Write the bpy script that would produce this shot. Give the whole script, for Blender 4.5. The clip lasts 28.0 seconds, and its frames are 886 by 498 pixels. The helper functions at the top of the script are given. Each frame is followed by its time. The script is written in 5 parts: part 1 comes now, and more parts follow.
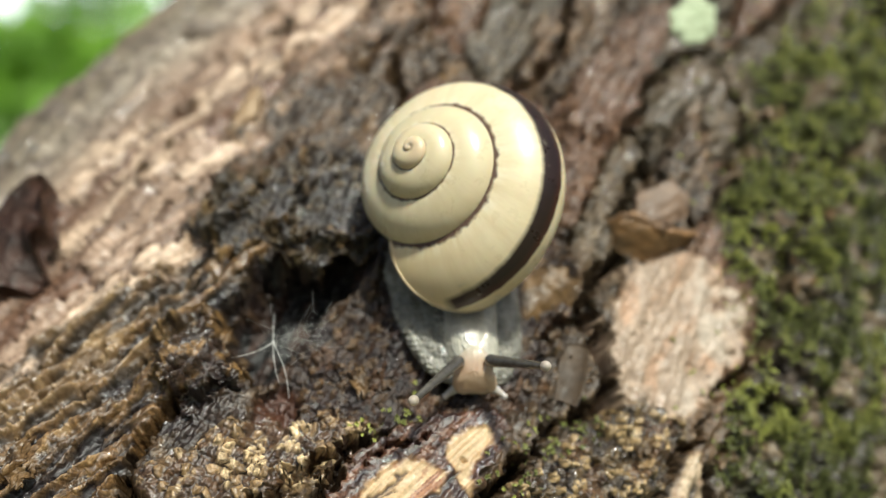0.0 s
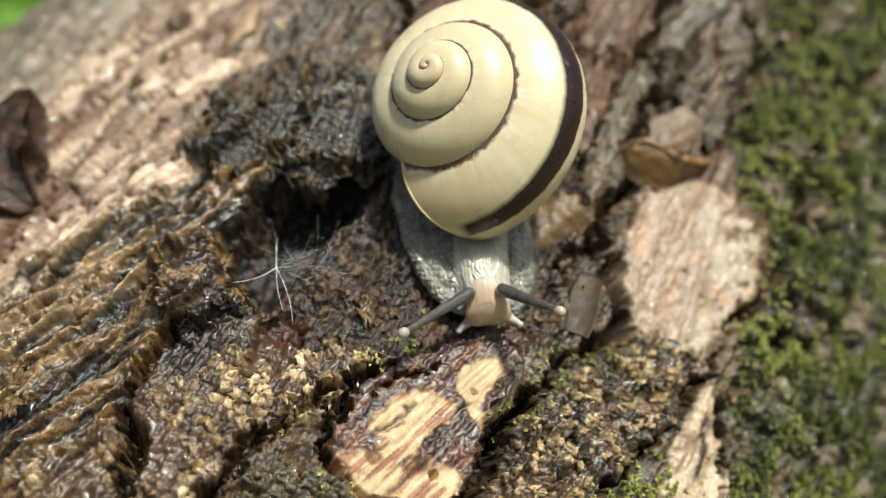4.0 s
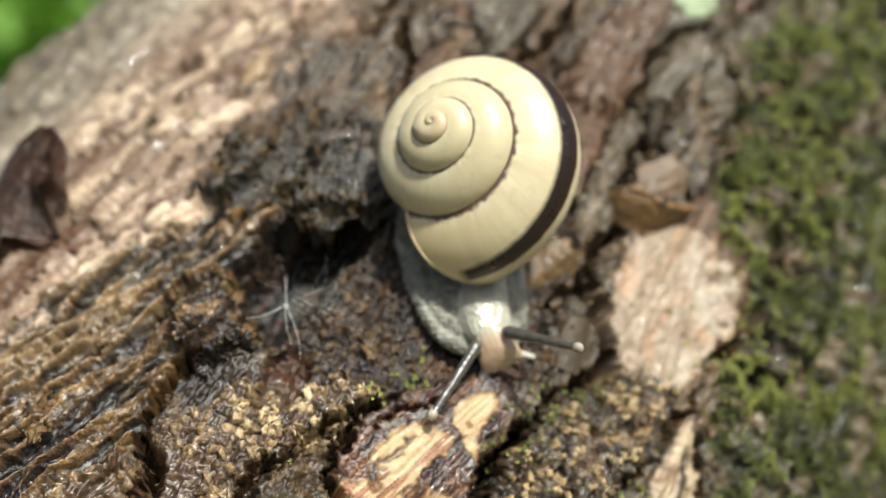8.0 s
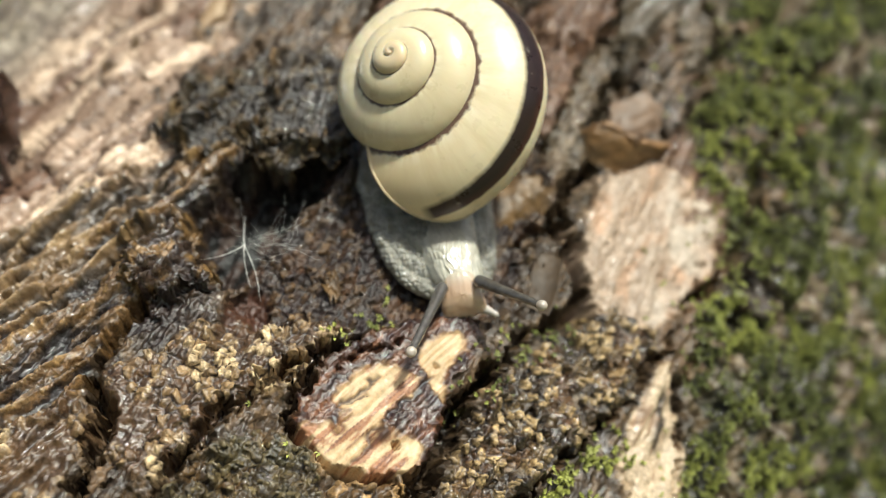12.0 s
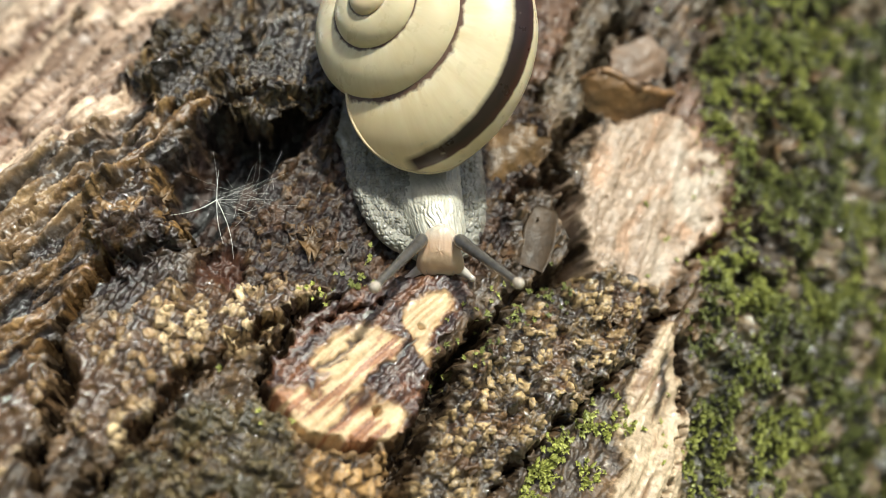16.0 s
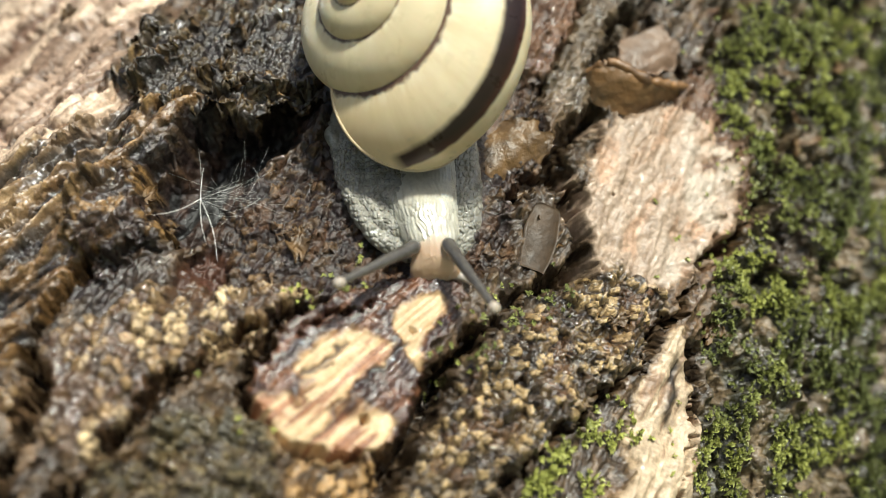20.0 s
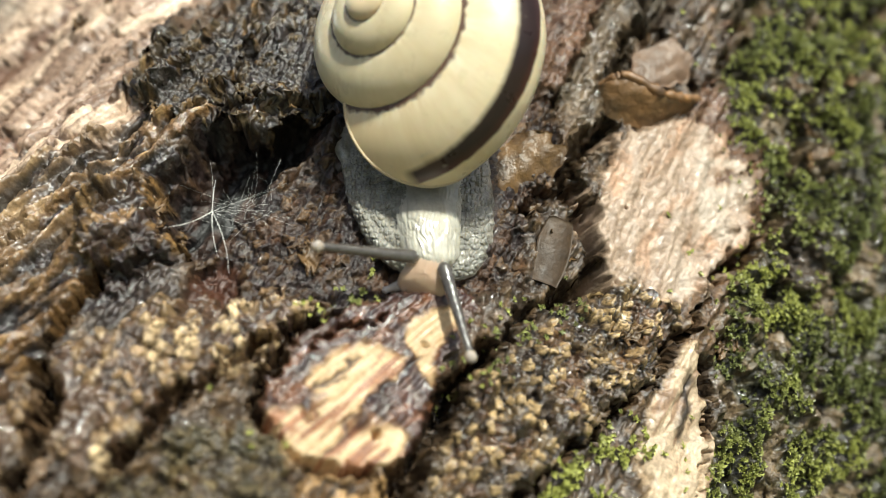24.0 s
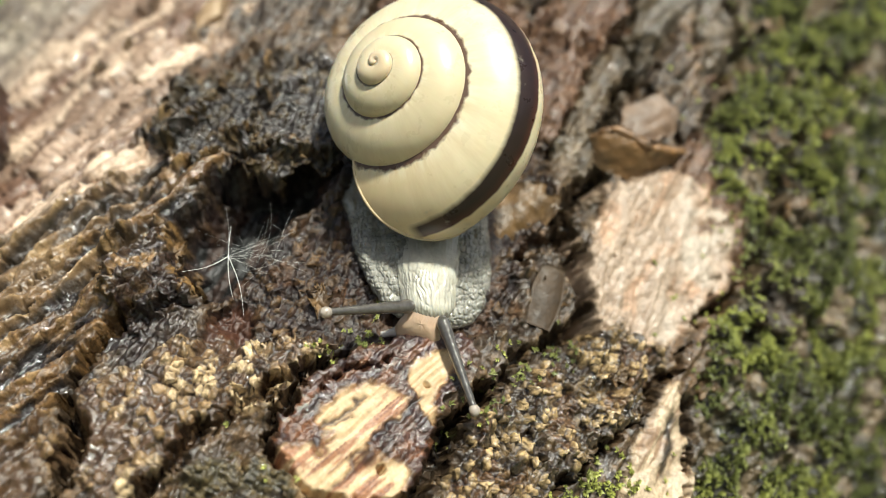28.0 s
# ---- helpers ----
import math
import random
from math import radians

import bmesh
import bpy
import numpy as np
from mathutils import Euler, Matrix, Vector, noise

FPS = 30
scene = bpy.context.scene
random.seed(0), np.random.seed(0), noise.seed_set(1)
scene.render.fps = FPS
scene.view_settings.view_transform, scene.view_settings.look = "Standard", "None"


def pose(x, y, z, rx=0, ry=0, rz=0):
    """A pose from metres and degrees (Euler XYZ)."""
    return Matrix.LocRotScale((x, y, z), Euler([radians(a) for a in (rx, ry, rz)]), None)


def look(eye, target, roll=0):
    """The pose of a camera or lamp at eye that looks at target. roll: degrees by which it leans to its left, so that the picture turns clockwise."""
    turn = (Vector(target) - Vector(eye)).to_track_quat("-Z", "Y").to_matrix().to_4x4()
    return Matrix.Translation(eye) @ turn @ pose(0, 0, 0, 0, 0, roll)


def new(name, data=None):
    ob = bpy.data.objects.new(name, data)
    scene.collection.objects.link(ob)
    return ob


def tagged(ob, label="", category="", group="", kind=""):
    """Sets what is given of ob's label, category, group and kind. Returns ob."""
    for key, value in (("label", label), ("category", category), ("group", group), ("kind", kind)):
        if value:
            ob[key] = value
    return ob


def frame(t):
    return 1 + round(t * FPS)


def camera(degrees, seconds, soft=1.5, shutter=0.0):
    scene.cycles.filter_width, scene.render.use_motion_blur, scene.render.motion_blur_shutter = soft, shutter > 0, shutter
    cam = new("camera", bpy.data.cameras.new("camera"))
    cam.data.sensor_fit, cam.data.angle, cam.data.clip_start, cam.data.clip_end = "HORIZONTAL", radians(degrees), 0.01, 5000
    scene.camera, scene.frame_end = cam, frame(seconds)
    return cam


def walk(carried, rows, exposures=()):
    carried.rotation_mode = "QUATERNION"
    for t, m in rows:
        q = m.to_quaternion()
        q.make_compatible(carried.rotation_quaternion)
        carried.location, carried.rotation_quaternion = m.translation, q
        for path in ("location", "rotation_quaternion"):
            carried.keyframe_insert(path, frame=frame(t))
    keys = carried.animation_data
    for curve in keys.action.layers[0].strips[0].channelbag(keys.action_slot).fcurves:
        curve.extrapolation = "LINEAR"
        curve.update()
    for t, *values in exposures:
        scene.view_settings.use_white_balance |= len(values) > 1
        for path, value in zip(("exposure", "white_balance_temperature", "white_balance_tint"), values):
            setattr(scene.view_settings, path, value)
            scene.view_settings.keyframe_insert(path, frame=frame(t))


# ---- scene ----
cam = camera(38, 28.0, soft=0.9)
cam.data.dof.use_dof = True
cam.data.dof.focus_distance = 0.117
cam.data.dof.aperture_fstop = 14.5
EXPOSURES = [(0.0, 0.62, 6100, 2), (6.0, 0.73, 6100, 2), (11.0, 0.75, 6100, 2), (16.0, 0.84, 6100, 2), (28.0, 0.9, 6100, 2)]
PATH = [
    (0.0, pose(0.00298, -0.13490, 0.02102, 85.284, 1.277, 2.332)),
    (0.5, pose(0.00291, -0.13557, 0.02157, 85.200, 1.176, 2.254)),
    (1.0, pose(0.00223, -0.13505, 0.02178, 85.010, 1.031, 2.127)),
    (1.5, pose(0.00169, -0.13191, 0.02161, 84.337, 0.859, 2.269)),
    (2.0, pose(0.00177, -0.12982, 0.02069, 83.709, 0.957, 2.158)),
    (2.5, pose(0.00120, -0.12901, 0.01996, 83.050, 0.790, 1.953)),
    (3.0, pose(0.00072, -0.12811, 0.01969, 82.348, 0.699, 1.605)),
    (3.5, pose(-0.00043, -0.12920, 0.01988, 82.145, 0.496, 1.200)),
    (5.5, pose(-0.00323, -0.13299, 0.02246, 81.681, -0.379, 0.286)),
    (6.0, pose(-0.00335, -0.13510, 0.02302, 81.785, -0.550, 0.021)),
    (6.5, pose(-0.00332, -0.13620, 0.02384, 81.691, -0.632, -0.075)),
    (7.0, pose(-0.00356, -0.13702, 0.02420, 81.895, -0.714, -0.127)),
    (7.5, pose(-0.00402, -0.13690, 0.02499, 82.070, -0.843, 0.061)),
    (8.0, pose(-0.00328, -0.13766, 0.02511, 82.253, -0.907, 0.256)),
    (8.5, pose(-0.00331, -0.13791, 0.02513, 82.420, -0.984, 0.225)),
    (9.0, pose(-0.00280, -0.13846, 0.02494, 82.447, -0.953, 0.245)),
    (9.5, pose(-0.00317, -0.13912, 0.02587, 82.331, -1.142, 0.149)),
    (10.0, pose(-0.00274, -0.13912, 0.02568, 82.284, -1.108, 0.183)),
    (10.5, pose(-0.00264, -0.13969, 0.02528, 82.491, -1.049, 0.088)),
    (11.0, pose(-0.00096, -0.13906, 0.02322, 82.373, -0.672, 0.086)),
    (11.5, pose(-0.00042, -0.13645, 0.02204, 81.869, -0.407, 0.091)),
    (12.0, pose(-0.00000, -0.13369, 0.01879, 81.998, 0.000, 0.002)),
    (12.5, pose(0.00051, -0.13276, 0.01956, 81.379, -0.040, 0.220)),
    (14.5, pose(0.00270, -0.13028, 0.01776, 80.947, 0.262, 0.400)),
    (15.0, pose(0.00251, -0.12853, 0.01774, 80.743, 0.282, 0.573)),
    (15.5, pose(0.00293, -0.12686, 0.01692, 80.714, 0.390, 0.899)),
    (16.0, pose(0.00345, -0.12607, 0.01604, 80.731, 0.576, 0.977)),
    (16.5, pose(0.00389, -0.12512, 0.01644, 80.676, 0.559, 1.342)),
    (17.0, pose(0.00611, -0.12488, 0.01579, 81.069, 0.753, 1.828)),
    (17.5, pose(0.00612, -0.12261, 0.01525, 81.049, 0.900, 2.194)),
    (18.0, pose(0.00627, -0.12043, 0.01447, 81.065, 1.103, 2.550)),
    (18.5, pose(0.00706, -0.11987, 0.01390, 81.204, 1.175, 2.786)),
    (19.0, pose(0.00726, -0.12008, 0.01384, 81.343, 1.258, 2.920)),
    (19.5, pose(0.00816, -0.12016, 0.01340, 81.510, 1.343, 3.165)),
    (20.0, pose(0.00825, -0.12038, 0.01376, 81.414, 1.297, 3.123)),
    (20.5, pose(0.00871, -0.12028, 0.01320, 81.366, 1.363, 3.153)),
    (21.0, pose(0.00847, -0.11991, 0.01307, 81.387, 1.308, 3.155)),
    (21.5, pose(0.00852, -0.11979, 0.01296, 81.548, 1.408, 3.272)),
    (22.0, pose(0.00767, -0.11818, 0.01310, 81.578, 1.368, 3.469)),
    (22.5, pose(0.00715, -0.11857, 0.01412, 81.606, 1.188, 3.479)),
    (24.5, pose(0.00754, -0.12044, 0.01458, 81.746, 1.089, 3.329)),
    (25.0, pose(0.00733, -0.12141, 0.01563, 81.873, 0.986, 3.390)),
    (25.5, pose(0.00680, -0.12258, 0.01667, 81.870, 0.753, 3.194)),
    (26.0, pose(0.00604, -0.12377, 0.01816, 81.779, 0.421, 2.969)),
    (26.5, pose(0.00624, -0.12421, 0.01817, 81.723, 0.348, 2.918)),
    (27.0, pose(0.00578, -0.12493, 0.01868, 81.743, 0.231, 2.683)),
    (27.5, pose(0.00580, -0.12640, 0.01949, 81.832, 0.156, 2.579)),
    (28.0, pose(0.00597, -0.12698, 0.01958, 81.742, 0.130, 2.579)),
]
walk(cam, PATH, EXPOSURES)
# ---------------------------------------------------------------- light
world = bpy.data.worlds.new("sky")
scene.world = world
world.use_nodes = True
sky = world.node_tree.nodes.new("ShaderNodeTexSky")
sky.sky_type = "NISHITA"
sky.sun_disc = False
sky.sun_elevation, sky.sun_rotation = radians(59), radians(146)
sky.air_density, sky.dust_density, sky.ozone_density = 1.0, 6.0, 0.4
world.node_tree.links.new(sky.outputs[0], world.node_tree.nodes["Background"].inputs[0])
world.node_tree.nodes["Background"].inputs[1].default_value = 0.042
sun = new("sun", bpy.data.lights.new("sun", "SUN"))
sun.data.energy, sun.data.angle, sun.data.color = 2.9, radians(5), (1.0, 0.95, 0.83)
sun.matrix_world = look((0.34, -0.50, 1.0), (0, 0, 0))

# ---------------------------------------------------------------- frames of reference, millimetres
LOCAL = pose(0, 0, 0, 82, 0, 0)
R = 77.6
AXIS = Vector((0.4188, 0.7345, -0.534)).normalized()
ON_AXIS = Vector((-17.82, -35.03, -62.15))
FOOT = Vector((0, 10, 0))
OUT = FOOT - ON_AXIS
OUT = (OUT - AXIS * OUT.dot(AXIS)).normalized()
CORE = ON_AXIS + AXIS * (FOOT - ON_AXIS).dot(AXIS)
SIDE = AXIS.cross(OUT)
TRUNK = Matrix((OUT, SIDE, AXIS)).transposed().to_4x4()
TRUNK.translation = CORE / 1000
TRUNK = LOCAL @ TRUNK


def mm(x, y, z, rx=0, ry=0, rz=0):
    return pose(x / 1000, y / 1000, z / 1000, rx, ry, rz)


def bark_w(u, v):
    """Height over the snail's plane of the bare trunk at u, v."""
    u, v = np.asarray(u, float), np.asarray(v, float)
    a, x, c = (np.array(p) for p in (AXIS, CORE, CORE))
    o = np.stack([u - c[0], v - c[1], 0 * u + 200 - c[2]], -1)
    d = np.array([0, 0, -1.0])
    o = o - (o @ a)[..., None] * a
    d = d - (d @ a) * a
    aa, bb, cc = d @ d, o @ d, (o * o).sum(-1) - R * R
    return 200 - (-bb - np.sqrt(np.maximum(bb * bb - aa * cc, 0))) / aa


# ---------------------------------------------------------------- noise on arrays
def lattice(i, j, seed):
    h = (i.astype(np.int64) * 374761393 + j.astype(np.int64) * 668265263 + seed * 974634777) & 0x7FFFFFFF
    h = ((h ^ (h >> 13)) * 1274126177) & 0x7FFFFFFF
    return ((h ^ (h >> 16)) & 0xFFFF) / 65535.0


def perlin(x, y, seed=0):
    i, j = np.floor(x), np.floor(y)
    fx, fy = x - i, y - j
    total = 0
    ux, uy = fx * fx * fx * (fx * (fx * 6 - 15) + 10), fy * fy * fy * (fy * (fy * 6 - 15) + 10)
    for a in (0, 1):
        for b in (0, 1):
            ang = lattice(i + a, j + b, seed) * 2 * np.pi
            dot = np.cos(ang) * (fx - a) + np.sin(ang) * (fy - b)
            total = total + dot * (ux if a else 1 - ux) * (uy if b else 1 - uy)
    return total * 1.5


def fbm(x, y, octaves=4, seed=0, gain=0.5):
    total, amp = 0, 1.0
    for k in range(octaves):
        total = total + amp * perlin(x * 2**k, y * 2**k, seed + 17 * k)
        amp *= gain
    return total


def ridged(x, y, octaves=3, seed=0):
    total, amp = 0, 1.0
    for k in range(octaves):
        total = total + amp * (1 - 2 * np.abs(perlin(x * 2**k, y * 2**k, seed + 31 * k)))
        amp *= 0.5
    return total


def cells(x, y, seed=0):
    """Nearest and second nearest distance to scattered seeds, and a random number a cell."""
    i, j = np.floor(x), np.floor(y)
    f1 = np.full(x.shape, 9.0)
    f2 = np.full(x.shape, 9.0)
    who = np.zeros(x.shape)
    for a in (-1, 0, 1):
        for b in (-1, 0, 1):
            px = i + a + 0.15 + 0.7 * lattice(i + a, j + b, seed)
            py = j + b + 0.15 + 0.7 * lattice(i + a, j + b, seed + 5)
            d = np.hypot(px - x, py - y)
            near = d < f1
            f2 = np.where(near, f1, np.minimum(f2, d))
            who = np.where(near, lattice(i + a, j + b, seed + 9), who)
            f1 = np.where(near, d, f1)
    return f1, f2, who


def step(x, lo, hi):
    t = np.clip((x - lo) / (hi - lo), 0, 1)
    return t * t * (3 - 2 * t)


def to_line(x, y, line):
    """Distance to a polyline."""
    best = np.full(x.shape, 1e9)
    for (ax, ay), (bx, by) in zip(line, line[1:]):
        ex, ey = bx - ax, by - ay
        t = np.clip(((x - ax) * ex + (y - ay) * ey) / (ex * ex + ey * ey), 0, 1)
        best = np.minimum(best, np.hypot(x - ax - t * ex, y - ay - t * ey))
    return best


def inside(x, y, outline):
    """Signed distance to a closed outline, positive inside."""
    odd = np.zeros(x.shape, bool)
    for (ax, ay), (bx, by) in zip(outline, outline[1:] + outline[:1]):
        crosses = (ay > y) != (by > y)
        odd ^= crosses & (x < (bx - ax) * (y - ay) / (by - ay + 1e-9) + ax)
    d = to_line(x, y, outline + outline[:1])
    return np.where(odd, d, -d)


# ---------------------------------------------------------------- materials
def material(name, colour=(0.5, 0.5, 0.5), rough=0.5, **values):
    m = bpy.data.materials.new(name)
    m.use_nodes = True
    b = m.node_tree.nodes["Principled BSDF"]
    b.inputs["Base Color"].default_value = (*colour, 1)
    b.inputs["Roughness"].default_value = rough
    for key, value in values.items():
        b.inputs[key.replace("_", " ")].default_value = value
    return m


class Net:
    """Shorthand for the nodes of one material."""

    def __init__(self, m):
        self.tree = m.node_tree
        self.shader = self.tree.nodes["Principled BSDF"]

    def node(self, kind, **values):
        n = self.tree.nodes.new("ShaderNode" + kind)
        for key, value in values.items():
            if key in n.inputs:
                n.inputs[key].default_value = value
        return n

    def link(self, a, b):
        self.tree.links.new(a, b)

    def place(self):
        return self.node("TexCoord").outputs["Object"]

    def noise(self, scale, detail=4.0, rough=0.6):
        n = self.node("TexNoise", Scale=scale, Detail=detail, Roughness=rough)
        self.link(self.place(), n.inputs["Vector"])
        return n.outputs["Fac"]

    def voronoi(self, scale):
        n = self.node("TexVoronoi", Scale=scale)
        self.link(self.place(), n.inputs["Vector"])
        return n.outputs["Distance"]

    def attribute(self, name, out="Fac"):
        n = self.node("Attribute")
        n.attribute_name = name
        return n.outputs[out]

    def ramp(self, value, lo, hi, a, b):
        n = self.node("MapRange")
        for k, v in zip((1, 2, 3, 4), (lo, hi, a, b)):
            n.inputs[k].default_value = v
        self.link(value, n.inputs[0])
        return n.outputs[0]

    def maths(self, op, a, b):
        n = self.node("Math")
        n.operation = op
        for k, v in enumerate((a, b)):
            if isinstance(v, (int, float)):
                n.inputs[k].default_value = v
            else:
                self.link(v, n.inputs[k])
        return n.outputs[0]

    def mix(self, fac, a, b, kind="MIX"):
        n = self.node("Mix")
        n.data_type, n.blend_type = "RGBA", kind
        for k, v in ((0, fac), (6, a), (7, b)):
            if isinstance(v, tuple):
                n.inputs[k].default_value = (*v, 1)
            elif isinstance(v, (int, float)):
                n.inputs[k].default_value = v
            else:
                self.link(v, n.inputs[k])
        return n.outputs[2]

    def bump(self, height, strength, distance, before=None):
        n = self.node("Bump", Strength=strength, Distance=distance)
        self.link(height, n.inputs["Height"])
        if before:
            self.link(before, n.inputs["Normal"])
        return n.outputs[0]

    def set(self, name, value):
        self.link(value, self.shader.inputs[name])


def bark_material():
    m = material("wet_bark", rough=0.4, Specular_IOR_Level=0.5)
    n = Net(m)
    fine = n.noise(2600, 5)
    spots = n.noise(700, 4)
    tint = n.mix(n.ramp(spots, 0.35, 0.68, 0.0, 1.0), (0.52, 0.49, 0.46), (1.4, 1.38, 1.34))
    still = n.ramp(n.attribute("calm"), 0.0, 1.0, 0.0, 0.75)
    tint = n.mix(still, tint, (1.0, 0.98, 0.96))
    grain = n.mix(n.ramp(fine, 0.3, 0.7, 0.0, 1.0), (0.5, 0.49, 0.47), (1.5, 1.5, 1.48))
    grain = n.mix(still, grain, (1.0, 1.0, 1.0))
    colour = n.mix(1.0, n.attribute("albedo", "Color"), tint, "MULTIPLY")
    n.set("Base Color", n.mix(1.0, colour, grain, "MULTIPLY"))
    dry = n.ramp(n.attribute("wet"), 0.0, 1.0, 0.6, 0.3)
    n.set("Roughness", n.maths("ADD", dry, n.ramp(n.noise(1500, 3), 0.3, 0.7, -0.08, 0.14)))
    film = n.bump(n.noise(1900, 3, 0.55), 0.7, 0.0005)
    n.link(n.ramp(n.attribute("calm"), 0.0, 1.0, 0.38, 0.1), film.node.inputs["Strength"])
    second = n.bump(n.noise(3000, 4, 0.65), 0.5, 0.0003, film)
    n.link(n.ramp(n.attribute("calm"), 0.0, 1.0, 0.32, 0.1), second.node.inputs["Strength"])
    n.set("Normal", second)
    n.set("Coat Weight", n.ramp(n.attribute("wet"), 0.15, 0.85, 0.1, 1.0))
    n.shader.inputs["Coat Roughness"].default_value = 0.07
    n.set("Coat Normal", second)
    return m


def rough_material(name, colour, other, scale, rough=0.5, bump=0.0003, **values):
    m = material(name, colour, rough, **values)
    n = Net(m)
    n.set("Base Color", n.mix(n.ramp(n.noise(scale, 5), 0.32, 0.68, 0.0, 1.0), colour, other))
    n.set("Roughness", n.ramp(n.noise(scale * 1.7, 3), 0.3, 0.7, rough * 0.7, min(1, rough * 1.25)))
    n.set("Normal", n.bump(n.noise(scale * 2, 5), 0.6, bump))
    return m


def moss_material():
    m = material("moss", (0.08, 0.12, 0.02), 0.42, Specular_IOR_Level=0.4)
    n = Net(m)
    by_tuft = n.node("NewGeometry").outputs["Random Per Island"]
    patch = n.ramp(n.noise(85, 4), 0.4, 0.6, 0.0, 1.0)
    green = n.mix(patch, (0.15, 0.17, 0.055), (0.5, 0.52, 0.12))
    n.set("Base Color", n.mix(n.ramp(by_tuft, 0, 1, 0.0, 0.7), green, (0.15, 0.155, 0.045)))
    n.shader.inputs["Subsurface Weight"].default_value = 0.0
    return m


def shell_material():
    m = material("shell", (0.7, 0.6, 0.35), 0.28, Specular_IOR_Level=0.5, Coat_Weight=0.15, Coat_Roughness=0.25)
    n = Net(m)
    phi, turn = n.attribute("phi"), n.attribute("turn")
    # growth lines run across the whorl
    n_wave = n.node("TexNoise", Scale=1.0, Detail=4.0, Roughness=0.7)
    pair = n.node("CombineXYZ")
    n.link(n.maths("MULTIPLY", turn, 34.0), pair.inputs[0])
    n.link(n.maths("MULTIPLY", phi, 0.7), pair.inputs[1])
    n.link(pair.outputs[0], n_wave.inputs["Vector"])
    lines = n_wave.outputs["Fac"]
    broad = n.noise(130, 3)
    cream = n.mix(n.ramp(lines, 0.3, 0.7, 0.0, 1.0), (0.72, 0.59, 0.37), (0.86, 0.75, 0.53))
    cream = n.mix(n.ramp(broad, 0.42, 0.62, 0.0, 0.35), cream, (0.66, 0.58, 0.38))
    cream = n.mix(n.ramp(turn, -1.35, -0.95, 0.75, 0.0), cream, n.mix(n.ramp(broad, 0.4, 0.6, 0.0, 1.0), (0.62, 0.52, 0.33), (0.7, 0.6, 0.4)))
    cream = n.mix(n.ramp(turn, -2.6, -3.3, 0.0, 0.7), cream, (0.72, 0.55, 0.36))
    cream = n.mix(n.ramp(turn, -0.3, -0.12, 0.0, 0.55), cream, (0.72, 0.53, 0.27))
    # the band narrows towards the lip, and its edges run out unevenly
    at = n.maths("ADD", phi, n.ramp(lines, 0.3, 0.7, -0.015, 0.015))
    low = n.maths("SUBTRACT", at, n.ramp(turn, -0.45, -0.05, 0.0, 0.15))
    high = n.maths("SUBTRACT", n.ramp(turn, -0.45, -0.05, 0.6, 0.4), at)
    upper, lower = n.ramp(high, 0.0, 0.1, 0.0, 1.0), n.ramp(low, -0.01, 0.04, 0.0, 1.0)
    ends = n.maths("MULTIPLY", n.ramp(turn, -0.166, -0.18, 0.0, 1.0), n.ramp(turn, -0.95, -0.8, 0.0, 1.0))
    band = n.maths("MULTIPLY", n.maths("MULTIPLY", upper, lower), ends)
    brown = n.mix(n.ramp(low, 0.0, 0.2, 0.0, 1.0), (0.075, 0.018, 0.012), (0.02, 0.011, 0.009))
    brown = n.mix(n.ramp(lines, 0.35, 0.65, 0.0, 0.4), brown, (0.04, 0.016, 0.012))
    colour = n.mix(band, cream, brown)
    # suture: a thin brown line, broken into short ticks
    seam = n.maths("ADD", phi, n.ramp(n.noise(1100, 3), 0.3, 0.7, -0.03, 0.03))
    seam = n.maths("SUBTRACT", seam, n.ramp(turn, -0.25, -2.0, 0.0, 0.2))
    seam = n.maths("SUBTRACT", seam, n.ramp(turn, -2.0, -3.0, 0.0, 0.38))
    pale_edge = n.maths("MULTIPLY", n.ramp(seam, 1.05, 1.2, 0.0, 0.55), n.ramp(lines, 0.42, 0.6, 0.0, 1.0))
    colour = n.mix(pale_edge, colour, (0.88, 0.8, 0.62))
    colour = n.mix(n.maths("MULTIPLY", n.ramp(seam, 1.205, 1.25, 0.0, 0.92), n.ramp(turn, -3.2, -1.6, 0.35, 1.0)), colour, (0.07, 0.022, 0.014))
    worn = n.maths("MULTIPLY", n.ramp(n.noise(420, 4), 0.66, 0.72, 0.0, 0.35), n.ramp(turn, -1.6, -0.6, 0.3, 1.0))
    n.set("Base Color", n.mix(worn, colour, (0.46, 0.43, 0.34)))
    n.set("Roughness", n.ramp(n.noise(500, 3), 0.3, 0.7, 0.24, 0.42))
    n.set("Normal", n.bump(lines, 0.22, 0.00012))
    n.shader.inputs["Subsurface Weight"].default_value = 0.3
    n.shader.inputs["Subsurface Radius"].default_value = (0.0012, 0.0008, 0.0004)
    return m


def skin_material(name, colour, dark, rough=0.25, subsurface=0.4):
    m = material(name, colour, rough, Specular_IOR_Level=0.6, Subsurface_Weight=subsurface)
    m.node_tree.nodes["Principled BSDF"].inputs["Subsurface Radius"].default_value = (0.0007, 0.0006, 0.00045)
    m.node_tree.nodes["Principled BSDF"].inputs["Coat Weight"].default_value = 1.0
    m.node_tree.nodes["Principled BSDF"].inputs["Coat Roughness"].default_value = 0.06
    n = Net(m)
    n.set("Base Color", n.mix(n.ramp(n.noise(900, 4), 0.3, 0.7, 0.0, 1.0), dark, colour))
    n.set("Normal", n.bump(n.noise(2400, 3), 0.16, 0.0001))
    return m


